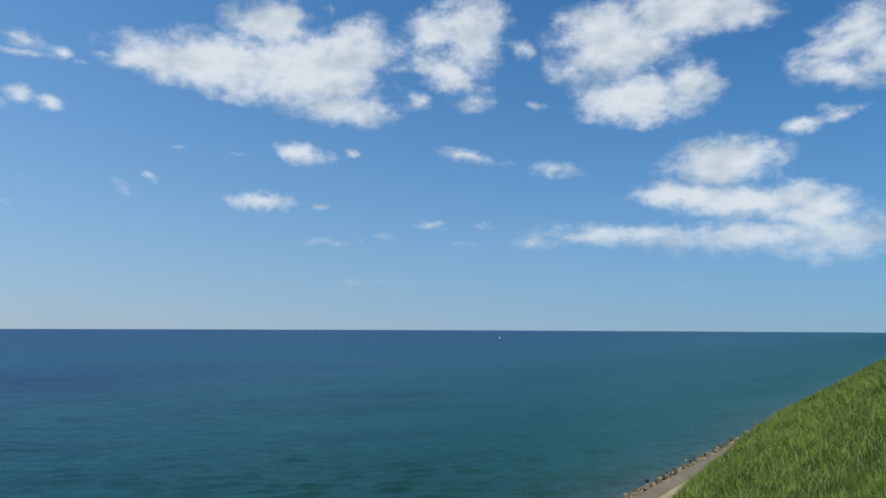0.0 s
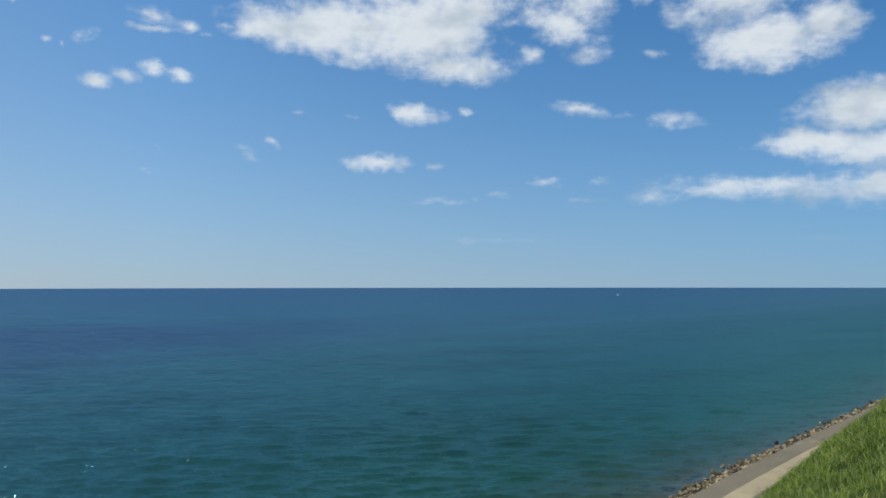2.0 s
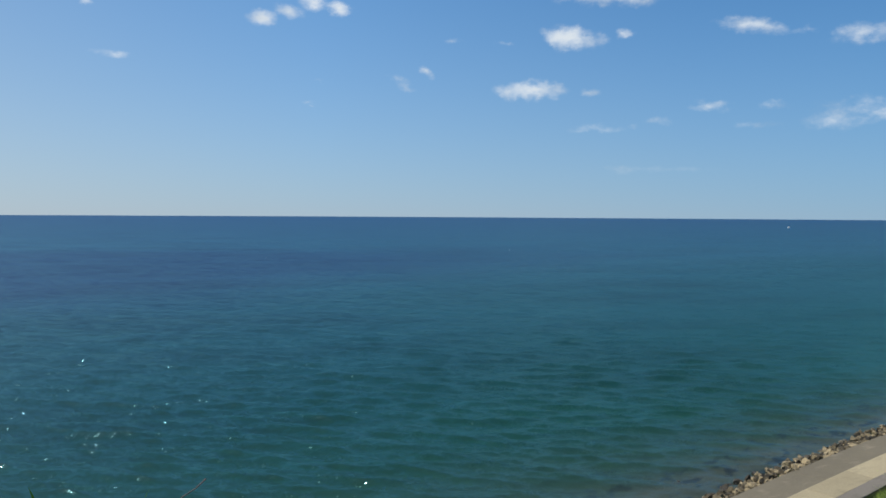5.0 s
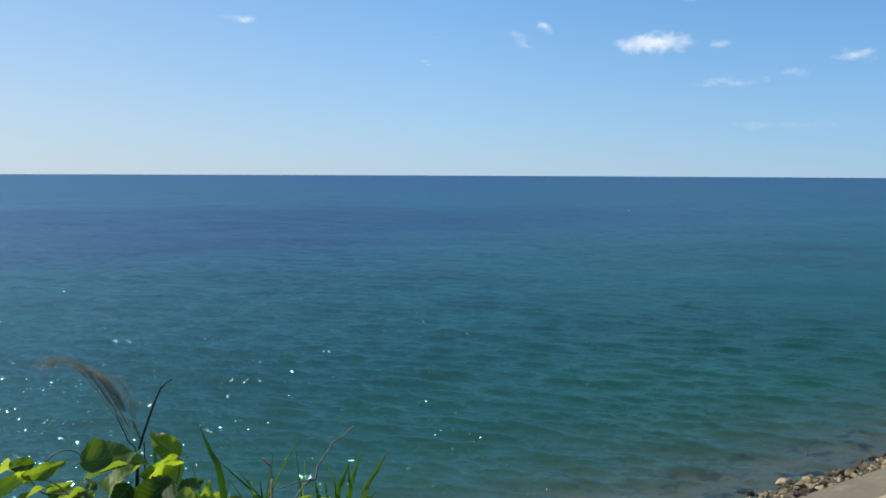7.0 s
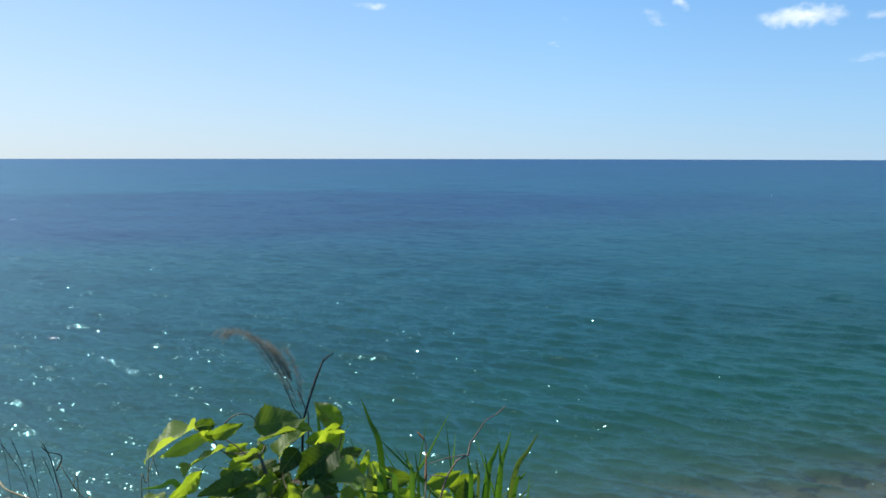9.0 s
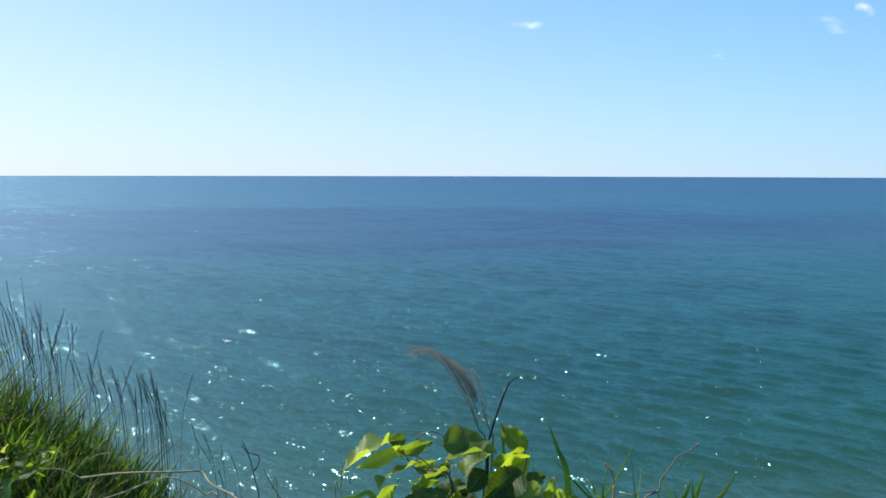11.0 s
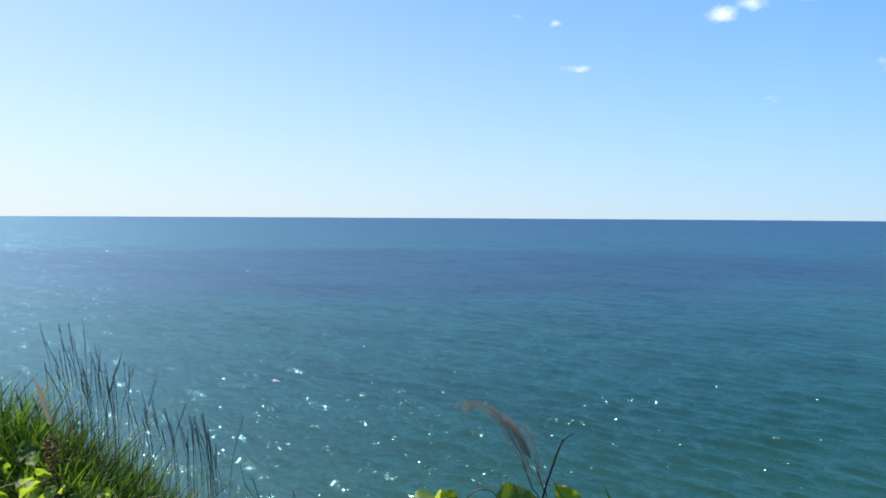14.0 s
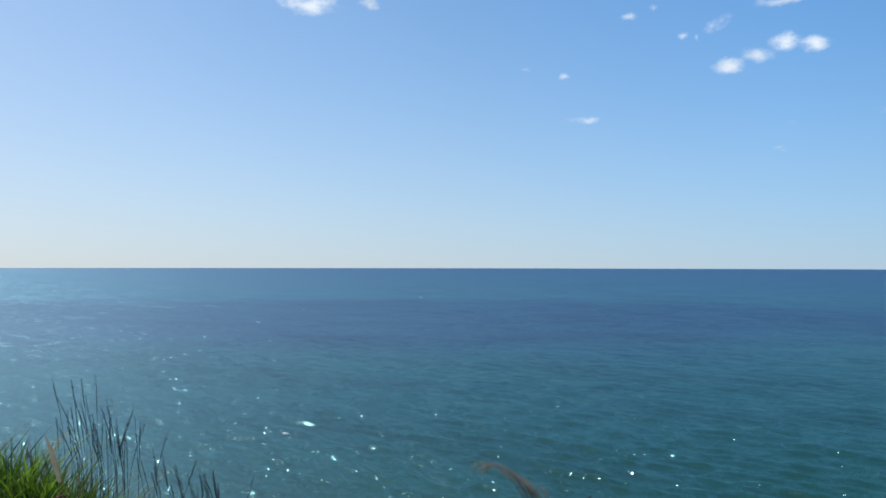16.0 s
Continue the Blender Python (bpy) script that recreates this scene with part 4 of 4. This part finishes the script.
def put_leaf(thing, base, tip, width, how, seed):
    """A leaf from base to tip; how: which way its face is turned, and its plain, lit or shaded copy."""
    r = random.Random(seed)
    base, tip = Vector(base), Vector(tip)
    y = tip - base
    length = y.length
    y.normalize()
    n = Vector(FACES[how]) + Vector((r.gauss(0, 0.16), r.gauss(0, 0.16), r.gauss(0, 0.16)))
    n = (n - y * n.dot(y)).normalized()
    x = y.cross(n)
    o = part("leaf", leaf_mesh(length, width * 0.84, r.uniform(0.15, 0.6), r.uniform(0.02, 0.15), seed, r.uniform(-0.5, 0.5)), LEAF_COPIES[how], thing)
    m = Matrix((x, y, n)).transposed().to_4x4()
    o.matrix_world = Matrix.Identity(4)
    o.matrix_parent_inverse = Matrix.Translation(thing.location).inverted()
    o.matrix_basis = Matrix.Translation(base) @ m
    return o


def ground_at(x, y):
    return (x, y, float(land(x, y)))


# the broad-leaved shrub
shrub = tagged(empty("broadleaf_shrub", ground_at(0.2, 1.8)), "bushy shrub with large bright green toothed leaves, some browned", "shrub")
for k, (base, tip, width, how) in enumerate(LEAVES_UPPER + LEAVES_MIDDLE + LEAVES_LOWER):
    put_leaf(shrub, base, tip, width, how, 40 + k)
for k, line in enumerate(SHRUB_STEMS):
    if line[0][2] < 19.26:
        line = [(0.2 + 0.25 * (line[0][0] - 0.2), 1.8, ground_at(0.2, 1.8)[2] - 0.05), (0.2 + 0.7 * (line[0][0] - 0.2), 1.74, 18.8)] + line
    rod("stem", line, 0.0036 if len(line) > 5 else 0.0018, 0.0011, STEM, shrub, "brown woody stem", seed=k)
# inner leaves that fill the bush down to the ground
r = random.Random(5)
for k in range(46):
    cx, cy, cz = 0.16 + r.gauss(0, 0.20), 1.76 + r.gauss(0, 0.10), r.uniform(18.65, 19.20)
    cx = max(-0.2, min(0.5, cx))
    a = r.uniform(0, 6.3)
    ln = r.uniform(0.07, 0.14)
    put_leaf(shrub, (cx, cy, cz), (cx + ln * math.cos(a), cy + ln * math.sin(a) * 0.7, cz + r.uniform(-0.07, 0.03)), ln * r.uniform(0.5, 0.72), r.choice("abc"), 300 + k)

for k in range(40):
    u = r.random()
    cx, cy, cz = 0.0 + 0.34 * u + r.gauss(0, 0.03), 1.80 + r.gauss(0, 0.05), 19.26 - 0.05 * u + r.gauss(-0.05, 0.03)
    a = r.uniform(0, 6.3)
    ln = r.uniform(0.03, 0.075)
    put_leaf(shrub, (cx, cy, cz), (cx + ln * math.cos(a), cy + ln * math.sin(a) * 0.6, cz + r.uniform(-0.03, 0.02)), ln * r.uniform(0.45, 0.7), r.choice("abcc"), 900 + k)

for k in range(14):
    cx, cy, cz = r.uniform(0.26, 0.60), 1.78 + r.gauss(0, 0.05), r.uniform(19.02, 19.14)
    a = r.uniform(0, 6.3)
    ln = r.uniform(0.06, 0.12)
    put_leaf(shrub, (cx, cy, cz), (cx + ln * math.cos(a), cy + ln * math.sin(a) * 0.6, cz + r.uniform(-0.05, 0.03)), ln * r.uniform(0.5, 0.75), r.choice("abcc"), 1000 + k)

# withered leaves caught in the heart of the shrub
for k in range(9):
    cx, cy, cz = 0.20 + r.gauss(0, 0.05), 1.64 + r.gauss(0, 0.02), 19.20 + r.gauss(0, 0.025)
    a, ln = r.uniform(0, 6.3), r.uniform(0.03, 0.06)
    o = put_leaf(shrub, (cx, cy, cz), (cx + ln * math.cos(a), cy + 0.3 * ln * math.sin(a), cz + r.uniform(-0.03, 0.03)), ln * 0.5, "b", 1200 + k)
    o.data.materials[0] = DRY
    o["label"] = "curled brown withered leaf"

# the dead forked twig
twig = tagged(empty("dead_twig", ground_at(0.25, 1.9)), "thin dark leafless dead twig standing in the shrub", "twig")
rod("shoot", [ground_at(0.25, 1.9), (0.24, 1.88, 18.9)] + TWIG[0], 0.0042, 0.0014, BARK, twig, knots=0.35, per=1)
rod("side_shoot", [TWIG[0][4], tuple(Vector(TWIG[0][4]) + Vector((0.004, 0.0, 0.012)))], 0.0014, 0.001, BARK, twig)


def hairs(name, lines, count, length, mat, seed, width=0.0007, droop=0.5, lift=0.6):
    """Fine hairs that spread from the upper part of each line."""
    g = np.random.default_rng(seed)
    verts, faces = [], []
    for line in lines:
        L = np.array([list(p) for p in line])
        n = len(L)
        for _ in range(count):
            f = g.uniform(0.02, 0.999) * (n - 1)
            i = int(f)
            p = L[i] + (L[i + 1] - L[i]) * (f - i)
            t = L[i + 1] - L[i]
            t = t / np.linalg.norm(t)
            d = g.normal(0, 1, 3)
            d = d - t * d.dot(t)
            d = d / np.linalg.norm(d) * 0.6 + t * lift
            ln = length * g.uniform(0.4, 1.2)
            mid = p + d * ln * 0.5
            end = p + d * ln * 0.9 + np.array([-0.25, 0, -droop]) * ln * 0.5
            s = np.cross(d, g.normal(0, 1, 3))
            s = s / np.linalg.norm(s) * width / 2
            b = len(verts)
            verts += [p - s, p + s, mid + s, mid - s, end]
            faces += [(b, b + 1, b + 2, b + 3), (b + 3, b + 2, b + 4)]
    me = bpy.data.meshes.new(name)
    me.from_pydata([tuple(map(float, v)) for v in verts], [], faces)
    me.materials.append(mat)
    return me


# the drooping silver-grass plume
plume_grass = tagged(empty("silver_grass", ground_at(0.22, 2.0)), "silver grass with a drooping feathery brown plume", "grass")
r = random.Random(8)
racemes = []
for k, axis in enumerate(PLUME_AXES):
    rod("stalk", [ground_at(0.22 + 0.02 * k, 2.0), (0.2 + 0.02 * k, 1.98, 18.8)] + axis[:3], 0.0024, 0.0012, STALK, plume_grass, "dark thin stalk", seed=k)
low_axis, high_axis = smooth_line(PLUME_AXES[0][1:], 4), smooth_line(PLUME_AXES[1][1:], 5)
for k in range(15):
    mix = r.uniform(-0.7, 1.8)
    count = min(len(low_axis), len(high_axis))
    start, stop = r.randint(0, 8), count - r.choice((0, 0, 1, 2, 4, 6))
    drift = Vector((r.gauss(0.0, 0.012), r.gauss(0, 0.014), r.gauss(0, 0.008)))
    line = []
    for i in range(start, stop):
        u = i / (count - 1)
        spread = 0.5 + (mix - 0.5) * min(1.0, 0.25 + 1.5 * u)
        line.append(low_axis[i].lerp(high_axis[i], spread) + drift * u)
    racemes.append(line)
bm = bmesh.new()
for k, line in enumerate(racemes):
    tube(bm, line, 0.0005, 0.0002, 4, 0.0, k)
under(part("raceme", bm, STALK, plume_grass, "thin dark plume branches"), plume_grass)
me = hairs("plume", racemes, 230, 0.030, HAIR, 4, 0.00030, 0.10, 0.7)
o = new("plume", me)
o.parent = plume_grass
under(o, plume_grass)
o["label"] = "feathery tan plume hairs"


def ribbon(bm, root, mid, tip, width):
    """A long grass blade with a keel, from root over mid to tip."""
    line = smooth_line([root, tuple((Vector(root) + Vector(mid)) / 2), mid, tuple((Vector(mid) * 0.5 + Vector(tip) * 0.5)), tip], 4)
    rows = []
    for k, p in enumerate(line):
        u = k / (len(line) - 1)
        t = (line[min(k + 1, len(line) - 1)] - line[max(k - 1, 0)]).normalized()
        s = t.cross(Vector((0.2, -0.9, 0.35))).normalized()
        n = s.cross(t)
        w = width / 2 * min(1.0, 0.55 + u) * (1 - max(0.0, u - 0.3) / 0.7) ** 0.75 + 0.0003
        rows.append([bm.verts.new(p - s * w), bm.verts.new(p - n * w * 0.35), bm.verts.new(p + s * w)])
    for a, b in zip(rows, rows[1:]):
        for j in range(2):
            bm.faces.new((a[j], a[j + 1], b[j + 1], b[j])).smooth = True


reeds = tagged(empty("reed_tuft", ground_at(0.6, 1.8)), "loose tuft of long fresh green reed blades", "grass")
r = random.Random(21)
for root, mid, tip, width in REED_BLADES:
    bm = bmesh.new()
    foot = (root[0] * 0.8 + 0.1, 1.80, ground_at(root[0], 1.8)[2])
    ribbon(bm, tuple(Vector(root) * 0.75 + Vector(foot) * 0.25), mid, tip, width)
    under(part("blade", bm, REED, reeds), reeds)
for k in range(30):
    x = r.uniform(0.32, 0.80)
    h = r.uniform(0.28, 0.56)
    y = 1.82 + r.gauss(0, 0.05)
    bm = bmesh.new()
    ribbon(bm, (x, y, 18.72), (x + r.gauss(0, 0.03), y, 18.74 + h * 0.6), (x + r.gauss(0, 0.09), y + r.gauss(0, 0.05), 18.74 + h), r.uniform(0.007, 0.014))
    under(part("blade", bm, REED, reeds), reeds)

# a bare vine shoot that climbs out of the reeds
vine = tagged(empty("vine_shoot", ground_at(0.62, 1.8)), "bare crooked reddish-brown vine shoot", "vine")
rod("shoot", [ground_at(0.62, 1.8), (0.62, 1.8, 18.9)] + VINE[0], 0.0030, 0.0012, VINE_BARK, vine, knots=0.3, per=1)
for line in VINE[1:]:
    rod("side_shoot", line, 0.0016, 0.0008, VINE_BARK, vine, knots=0.2)
bud = tagged(empty("dry_flower_stem", ground_at(0.55, 1.85)), "thin stem with a russet dried bud", "weed")
rod("stem", [ground_at(0.55, 1.85), (0.55, 1.85, 18.9)] + BUD_STEM[0], 0.0022, 0.0010, STEM, bud)
bm = bmesh.new()
tube(bm, smooth_line([BUD_STEM[0][-2], tuple(Vector(BUD_STEM[0][-2]) * 0.4 + Vector(BUD_STEM[0][-1]) * 0.6), BUD_STEM[0][-1]], 4), 0.0035, 0.0022, 6)
under(part("bud", bm, BUD_SKIN, bud, "russet dried bud"), bud)
bm = bmesh.new()
tube(bm, smooth_line([BUD_STEM[0][1], BUD_STEM[0][2]], 5), 0.0034, 0.0018, 6)
under(part("sheath", bm, BUD_SKIN, bud, "reddish dry sheath"), bud)

# dry stems between the shrub and the clump
for k, line in enumerate(DRY_STEMS_NEAR):
    v = tagged(empty("dry_vine", ground_at(line[-1][0], line[-1][1])), "tan dry vine arching over the grass", "vine")
    rod("stem", line + [ground_at(line[-1][0] + 0.1, line[-1][1])], 0.0034 if k == 0 else 0.0024, 0.0024, STRAW, v, knots=0.12, seed=k)
white = tagged(empty("dry_straw", ground_at(-0.35, 2.2)), "bleached broken straw stem with side shoots", "straw")
for k, line in enumerate(DRY_STEMS_WHITE):
    rod("stem", ([ground_at(line[0][0], line[0][1])] if line[0][2] < 19.3 else []) + line, 0.0030 if k == 0 else 0.0018, 0.0010, STRAW, white, seed=k)
weed = tagged(empty("dry_weed", ground_at(-0.45, 2.5)), "thin dry weed with a curled seed head", "weed")
for k, line in enumerate(DRY_WEED):
    rod("stem", ([ground_at(line[0][0], line[0][1])] if k == 0 else []) + line, 0.0026, 0.0012, STALK, weed, seed=k)

# ---- the clump of silver grass on the edge ----
clump_grass = tagged(empty("silver_grass_clump", ground_at(-1.9, 4.0)), "tall clump of silver grass with dark slender seed heads", "grass")
r = random.Random(31)
for k in range(92):
    s = r.random() * 1.12 if k > 12 else 1.05 + 0.05 * k
    if k < 6:
        s = -0.28 + 0.05 * k
    bx, by = -2.13 + 0.74 * s + r.gauss(0, 0.035), 4.02 + 0.20 * s + r.gauss(0, 0.10)
    bz = float(land(bx, by))
    top = 19.47 - 0.57 * max(0.0, min(s, 1.0)) ** 0.75 - 0.9 * max(0.0, s - 1.0) - abs(r.gauss(0, 0.10)) - (0.32 if s < -0.02 else 0.0)
    lean = r.gauss(-0.055, 0.03)
    if r.random() < 0.05:
        lean = 0.10
    h = top - bz
    pts = [(bx, by, bz), (bx + lean * 0.05, by, bz + h * 0.4), (bx + lean * 0.30, by, bz + h * 0.75), (bx + lean, by + r.gauss(0, 0.02), top)]
    line = smooth_line(pts, 5)
    rod("stalk", pts, 0.0019, 0.0008, STALK, clump_grass, sides=4, knots=0.0, seed=k)
    head = line[-6:]
    fine = []
    bm = bmesh.new()
    for j in range(3):
        off = Vector((r.gauss(-0.004, 0.006), r.gauss(0, 0.006), 0))
        strand = [p + off * (i / 5) ** 1.5 for i, p in enumerate(head[j % 3:])]
        fine.append(strand)
        tube(bm, strand, 0.0010, 0.0004, 4, 0.5, j)
    fuzz = hairs("seed_head", fine, 9, 0.014, HAIR, k, 0.0012, 0.0, 1.6)
    bm.from_mesh(fuzz)
    bpy.data.meshes.remove(fuzz)
    under(part("seed_head", bm, STALK, clump_grass, "dark slender seed head"), clump_grass)
# one bleached broad blade stands out of the clump
bm = bmesh.new()
ribbon(bm, (-1.983, 3.6, 19.0), (-2.008, 3.58, 19.133), (-2.033, 3.55, 19.247), 0.030)
under(part("blade", bm, HAIR, clump_grass, "bleached pale broad blade"), clump_grass)
g = np.random.default_rng(17)


def tuft_roots(count, x0, x1, y0, y1):
    x, y = g.uniform(x0, x1, count), g.uniform(y0, y1, count)
    y = np.maximum(y, 2.7 + 0.2 * np.abs(x))
    return np.stack([x, y, land(x, y) - 0.03], 1)


P = tuft_roots(24000, -4.4, -1.24, 3.0, 4.3)
H = np.interp(P[:, 0], (-4, -2.5, -2.0, -1.8, -1.6, -1.4, -1.24), (1.0, 0.98, 0.88, 0.80, 0.74, 0.56, 0.30)) * np.interp(P[:, 1], (3.0, 3.5, 3.95), (0.42, 0.62, 1.0)) * g.uniform(0.35, 0.92, len(P))
under_blades = blades("bank_grass", P, H, g.uniform(0.010, 0.024, len(P)), 0.50, CLUMP, 18, 5, 0.18, (-0.06, -0.02))
tagged(under_blades, "dense fresh green grass on the edge of the bank", "grass", kind="stuff")
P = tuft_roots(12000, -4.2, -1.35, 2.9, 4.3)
low = blades("undergrowth", P, g.uniform(0.2, 0.55, len(P)) * np.interp(P[:, 0], (-2.2, -1.35), (1.0, 0.5)), g.uniform(0.008, 0.02, len(P)), 0.45, UNDER_SHADE, 23, 3, 0.25, (-0.12, -0.1))
tagged(low, "low undergrowth beneath the grass, shade painted dark into its blades", "undergrowth", kind="stuff")
P = tuft_roots(900, -4.0, -1.6, 2.8, 3.7)
dry_blades = blades("dry_grass", P, g.uniform(0.15, 0.45, len(P)), g.uniform(0.003, 0.007, len(P)), 0.55, DRY, 19, 5, 0.3, (-0.1, -0.05))
tagged(dry_blades, "tangled brown dry grass among the green", "dry grass", kind="stuff")
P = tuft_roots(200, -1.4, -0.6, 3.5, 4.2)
low_blades = blades("thin_grass", P, g.uniform(0.3, 0.62, len(P)), g.uniform(0.003, 0.005, len(P)), 0.15, UNDER_SHADE, 20, 4, 0.05, (-0.12, 0.0))
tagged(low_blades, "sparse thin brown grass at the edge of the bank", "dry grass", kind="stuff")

creeper = tagged(empty("leafy_creeper", ground_at(-2.2, 3.4)), "low creeper with rounded yellow-green leaves", "creeper")
r = random.Random(55)
for k in range(150):
    x, y = r.uniform(-2.2, -1.5), r.uniform(2.85, 3.15)
    z = r.uniform(18.60, 19.10) - 0.55 * max(0.0, x + 1.85)
    a = r.uniform(0, 6.3)
    ln = r.uniform(0.035, 0.09)
    put_leaf(creeper, (x, y, z), (x + ln * math.cos(a), y + ln * math.sin(a), z + r.uniform(-0.06, 0.04)), ln * r.uniform(0.7, 0.95), r.choice("aabc"), 700 + k)

# a dock plant gone to seed, and broken straws in front of the clump
dock = tagged(empty("dry_dock", ground_at(-1.85, 3.35)), "dried reddish-brown dock plant gone to seed", "weed")
rod("stem", [ground_at(-1.85, 3.35), (-1.84, 3.36, 18.7), (-1.86, 3.36, 19.02)], 0.0035, 0.0015, BUD_SKIN, dock)
r = random.Random(77)
bm = bmesh.new()
for k in range(170):
    z = 18.72 + 0.30 * r.random()
    w = 0.055 * (1 - abs(z - 18.86) / 0.2)
    bmesh.ops.create_icosphere(bm, subdivisions=1, radius=r.uniform(0.004, 0.010), matrix=pose(-1.85 + r.gauss(0, max(w, 0.008)), 3.36 + r.gauss(0, max(w, 0.008)), z, r.uniform(0, 90), r.uniform(0, 90)))
tagged(under(part("seed_head", bm, DOCK_SEED, dock, "clustered russet seeds"), dock), kind="stuff")
for k in range(11):
    x, y = r.uniform(-2.3, -1.1), r.uniform(3.15, 3.6)
    z = r.uniform(18.35, 18.8) - 0.2 * (x + 2.0)
    a, ln = r.uniform(-0.5, 0.6), r.uniform(0.12, 0.34)
    straw = tagged(empty("broken_straw", ground_at(x, y)), "bleached broken straw lying in the grass", "straw", group="broken straws")
    rod("stem", [(x, y, z), (x + ln * 0.5, y + 0.02, z + ln * 0.5 * a + 0.02), (x + ln, y, z + ln * a)], 0.0026, 0.0014, STRAW, straw, sides=5, seed=k)

# ---- a scrap of foam that drifts off the bank ----
FOAM_Z = float(heave(np.array([-20.2]), np.array([88.0]), np.array([0.6]))[2][0])
FOAM = dull_leaf_material("sea foam", (0.60, 0.62, 0.62, 1), (0.85, 0.86, 0.85, 1), 0.1)
r = random.Random(12)
bm = bmesh.new()
for k in range(26):
    u = r.uniform(-1, 1)
    size = r.uniform(0.05, 0.15) * (1.15 - abs(u))
    bmesh.ops.create_icosphere(bm, subdivisions=1, radius=1.0, matrix=pose(-20.2 + 0.75 * u, 88.0 - 0.5 * u + r.gauss(0, 0.16), FOAM_Z + 0.03, 0, 0, r.uniform(0, 90)) @ Matrix.Diagonal((size * 1.7, size, 0.09, 1)))
me = bpy.data.meshes.new("sea_foam")
bm.to_mesh(me)
bm.free()
me.materials.append(FOAM)
tagged(new("sea_foam", me), "small drifting scrap of white foam on the sea", "foam", kind="stuff")

# ---- a small boat far out ----
BOAT_WHITE = plain_material("white boat paint", (0.78, 0.79, 0.80), 0.4, 3.0, 0.06)
BOAT_BLUE = plain_material("blue boat stripe", (0.06, 0.10, 0.22), 0.4, 3.0, 0.1)
boat = tagged(empty("motor_boat", (1168, 690, 0)), "small white fishing boat far out on the sea", "boat")
bm = bmesh.new()
rings = []
for k in range(9):
    u = k / 8
    w = 1.15 * (1 - max(0, u - 0.45) ** 2 * 3.2)
    rings.append([bm.verts.new(((u - 0.5) * 7.5, q * w, zz + 0.5 * u * u)) for q, zz in ((-0.55, -0.2), (-1, 0.85), (1, 0.85), (0.55, -0.2))])
for a, b in zip(rings, rings[1:]):
    for j in range(3):
        bm.faces.new((a[j], a[j + 1], b[j + 1], b[j]))
bm.faces.new(rings[0])
part("hull", bm, BOAT_WHITE, boat)
bm = bmesh.new()
bmesh.ops.create_cube(bm, size=1.0, matrix=pose(-0.6, 0, 1.75) @ Matrix.Diagonal((2.2, 1.7, 1.8, 1)))
bmesh.ops.bevel(bm, geom=bm.edges[:], offset=0.12, segments=2, affect="EDGES")
cabin = part("cabin", bm, BOAT_WHITE, boat)
bm = bmesh.new()
bmesh.ops.create_cube(bm, size=1.0, matrix=pose(-0.6, 0, 2.1) @ Matrix.Diagonal((2.24, 1.74, 0.5, 1)))
o = part("window_band", bm, BOAT_BLUE, cabin, "dark cabin windows")
bm = bmesh.new()
tube(bm, [Vector((-1.0, 0, 2.6)), Vector((-1.0, 0, 3.6)), Vector((-1.05, 0, 4.6))], 0.05, 0.03, 6)
part("mast", bm, BOAT_WHITE, boat)
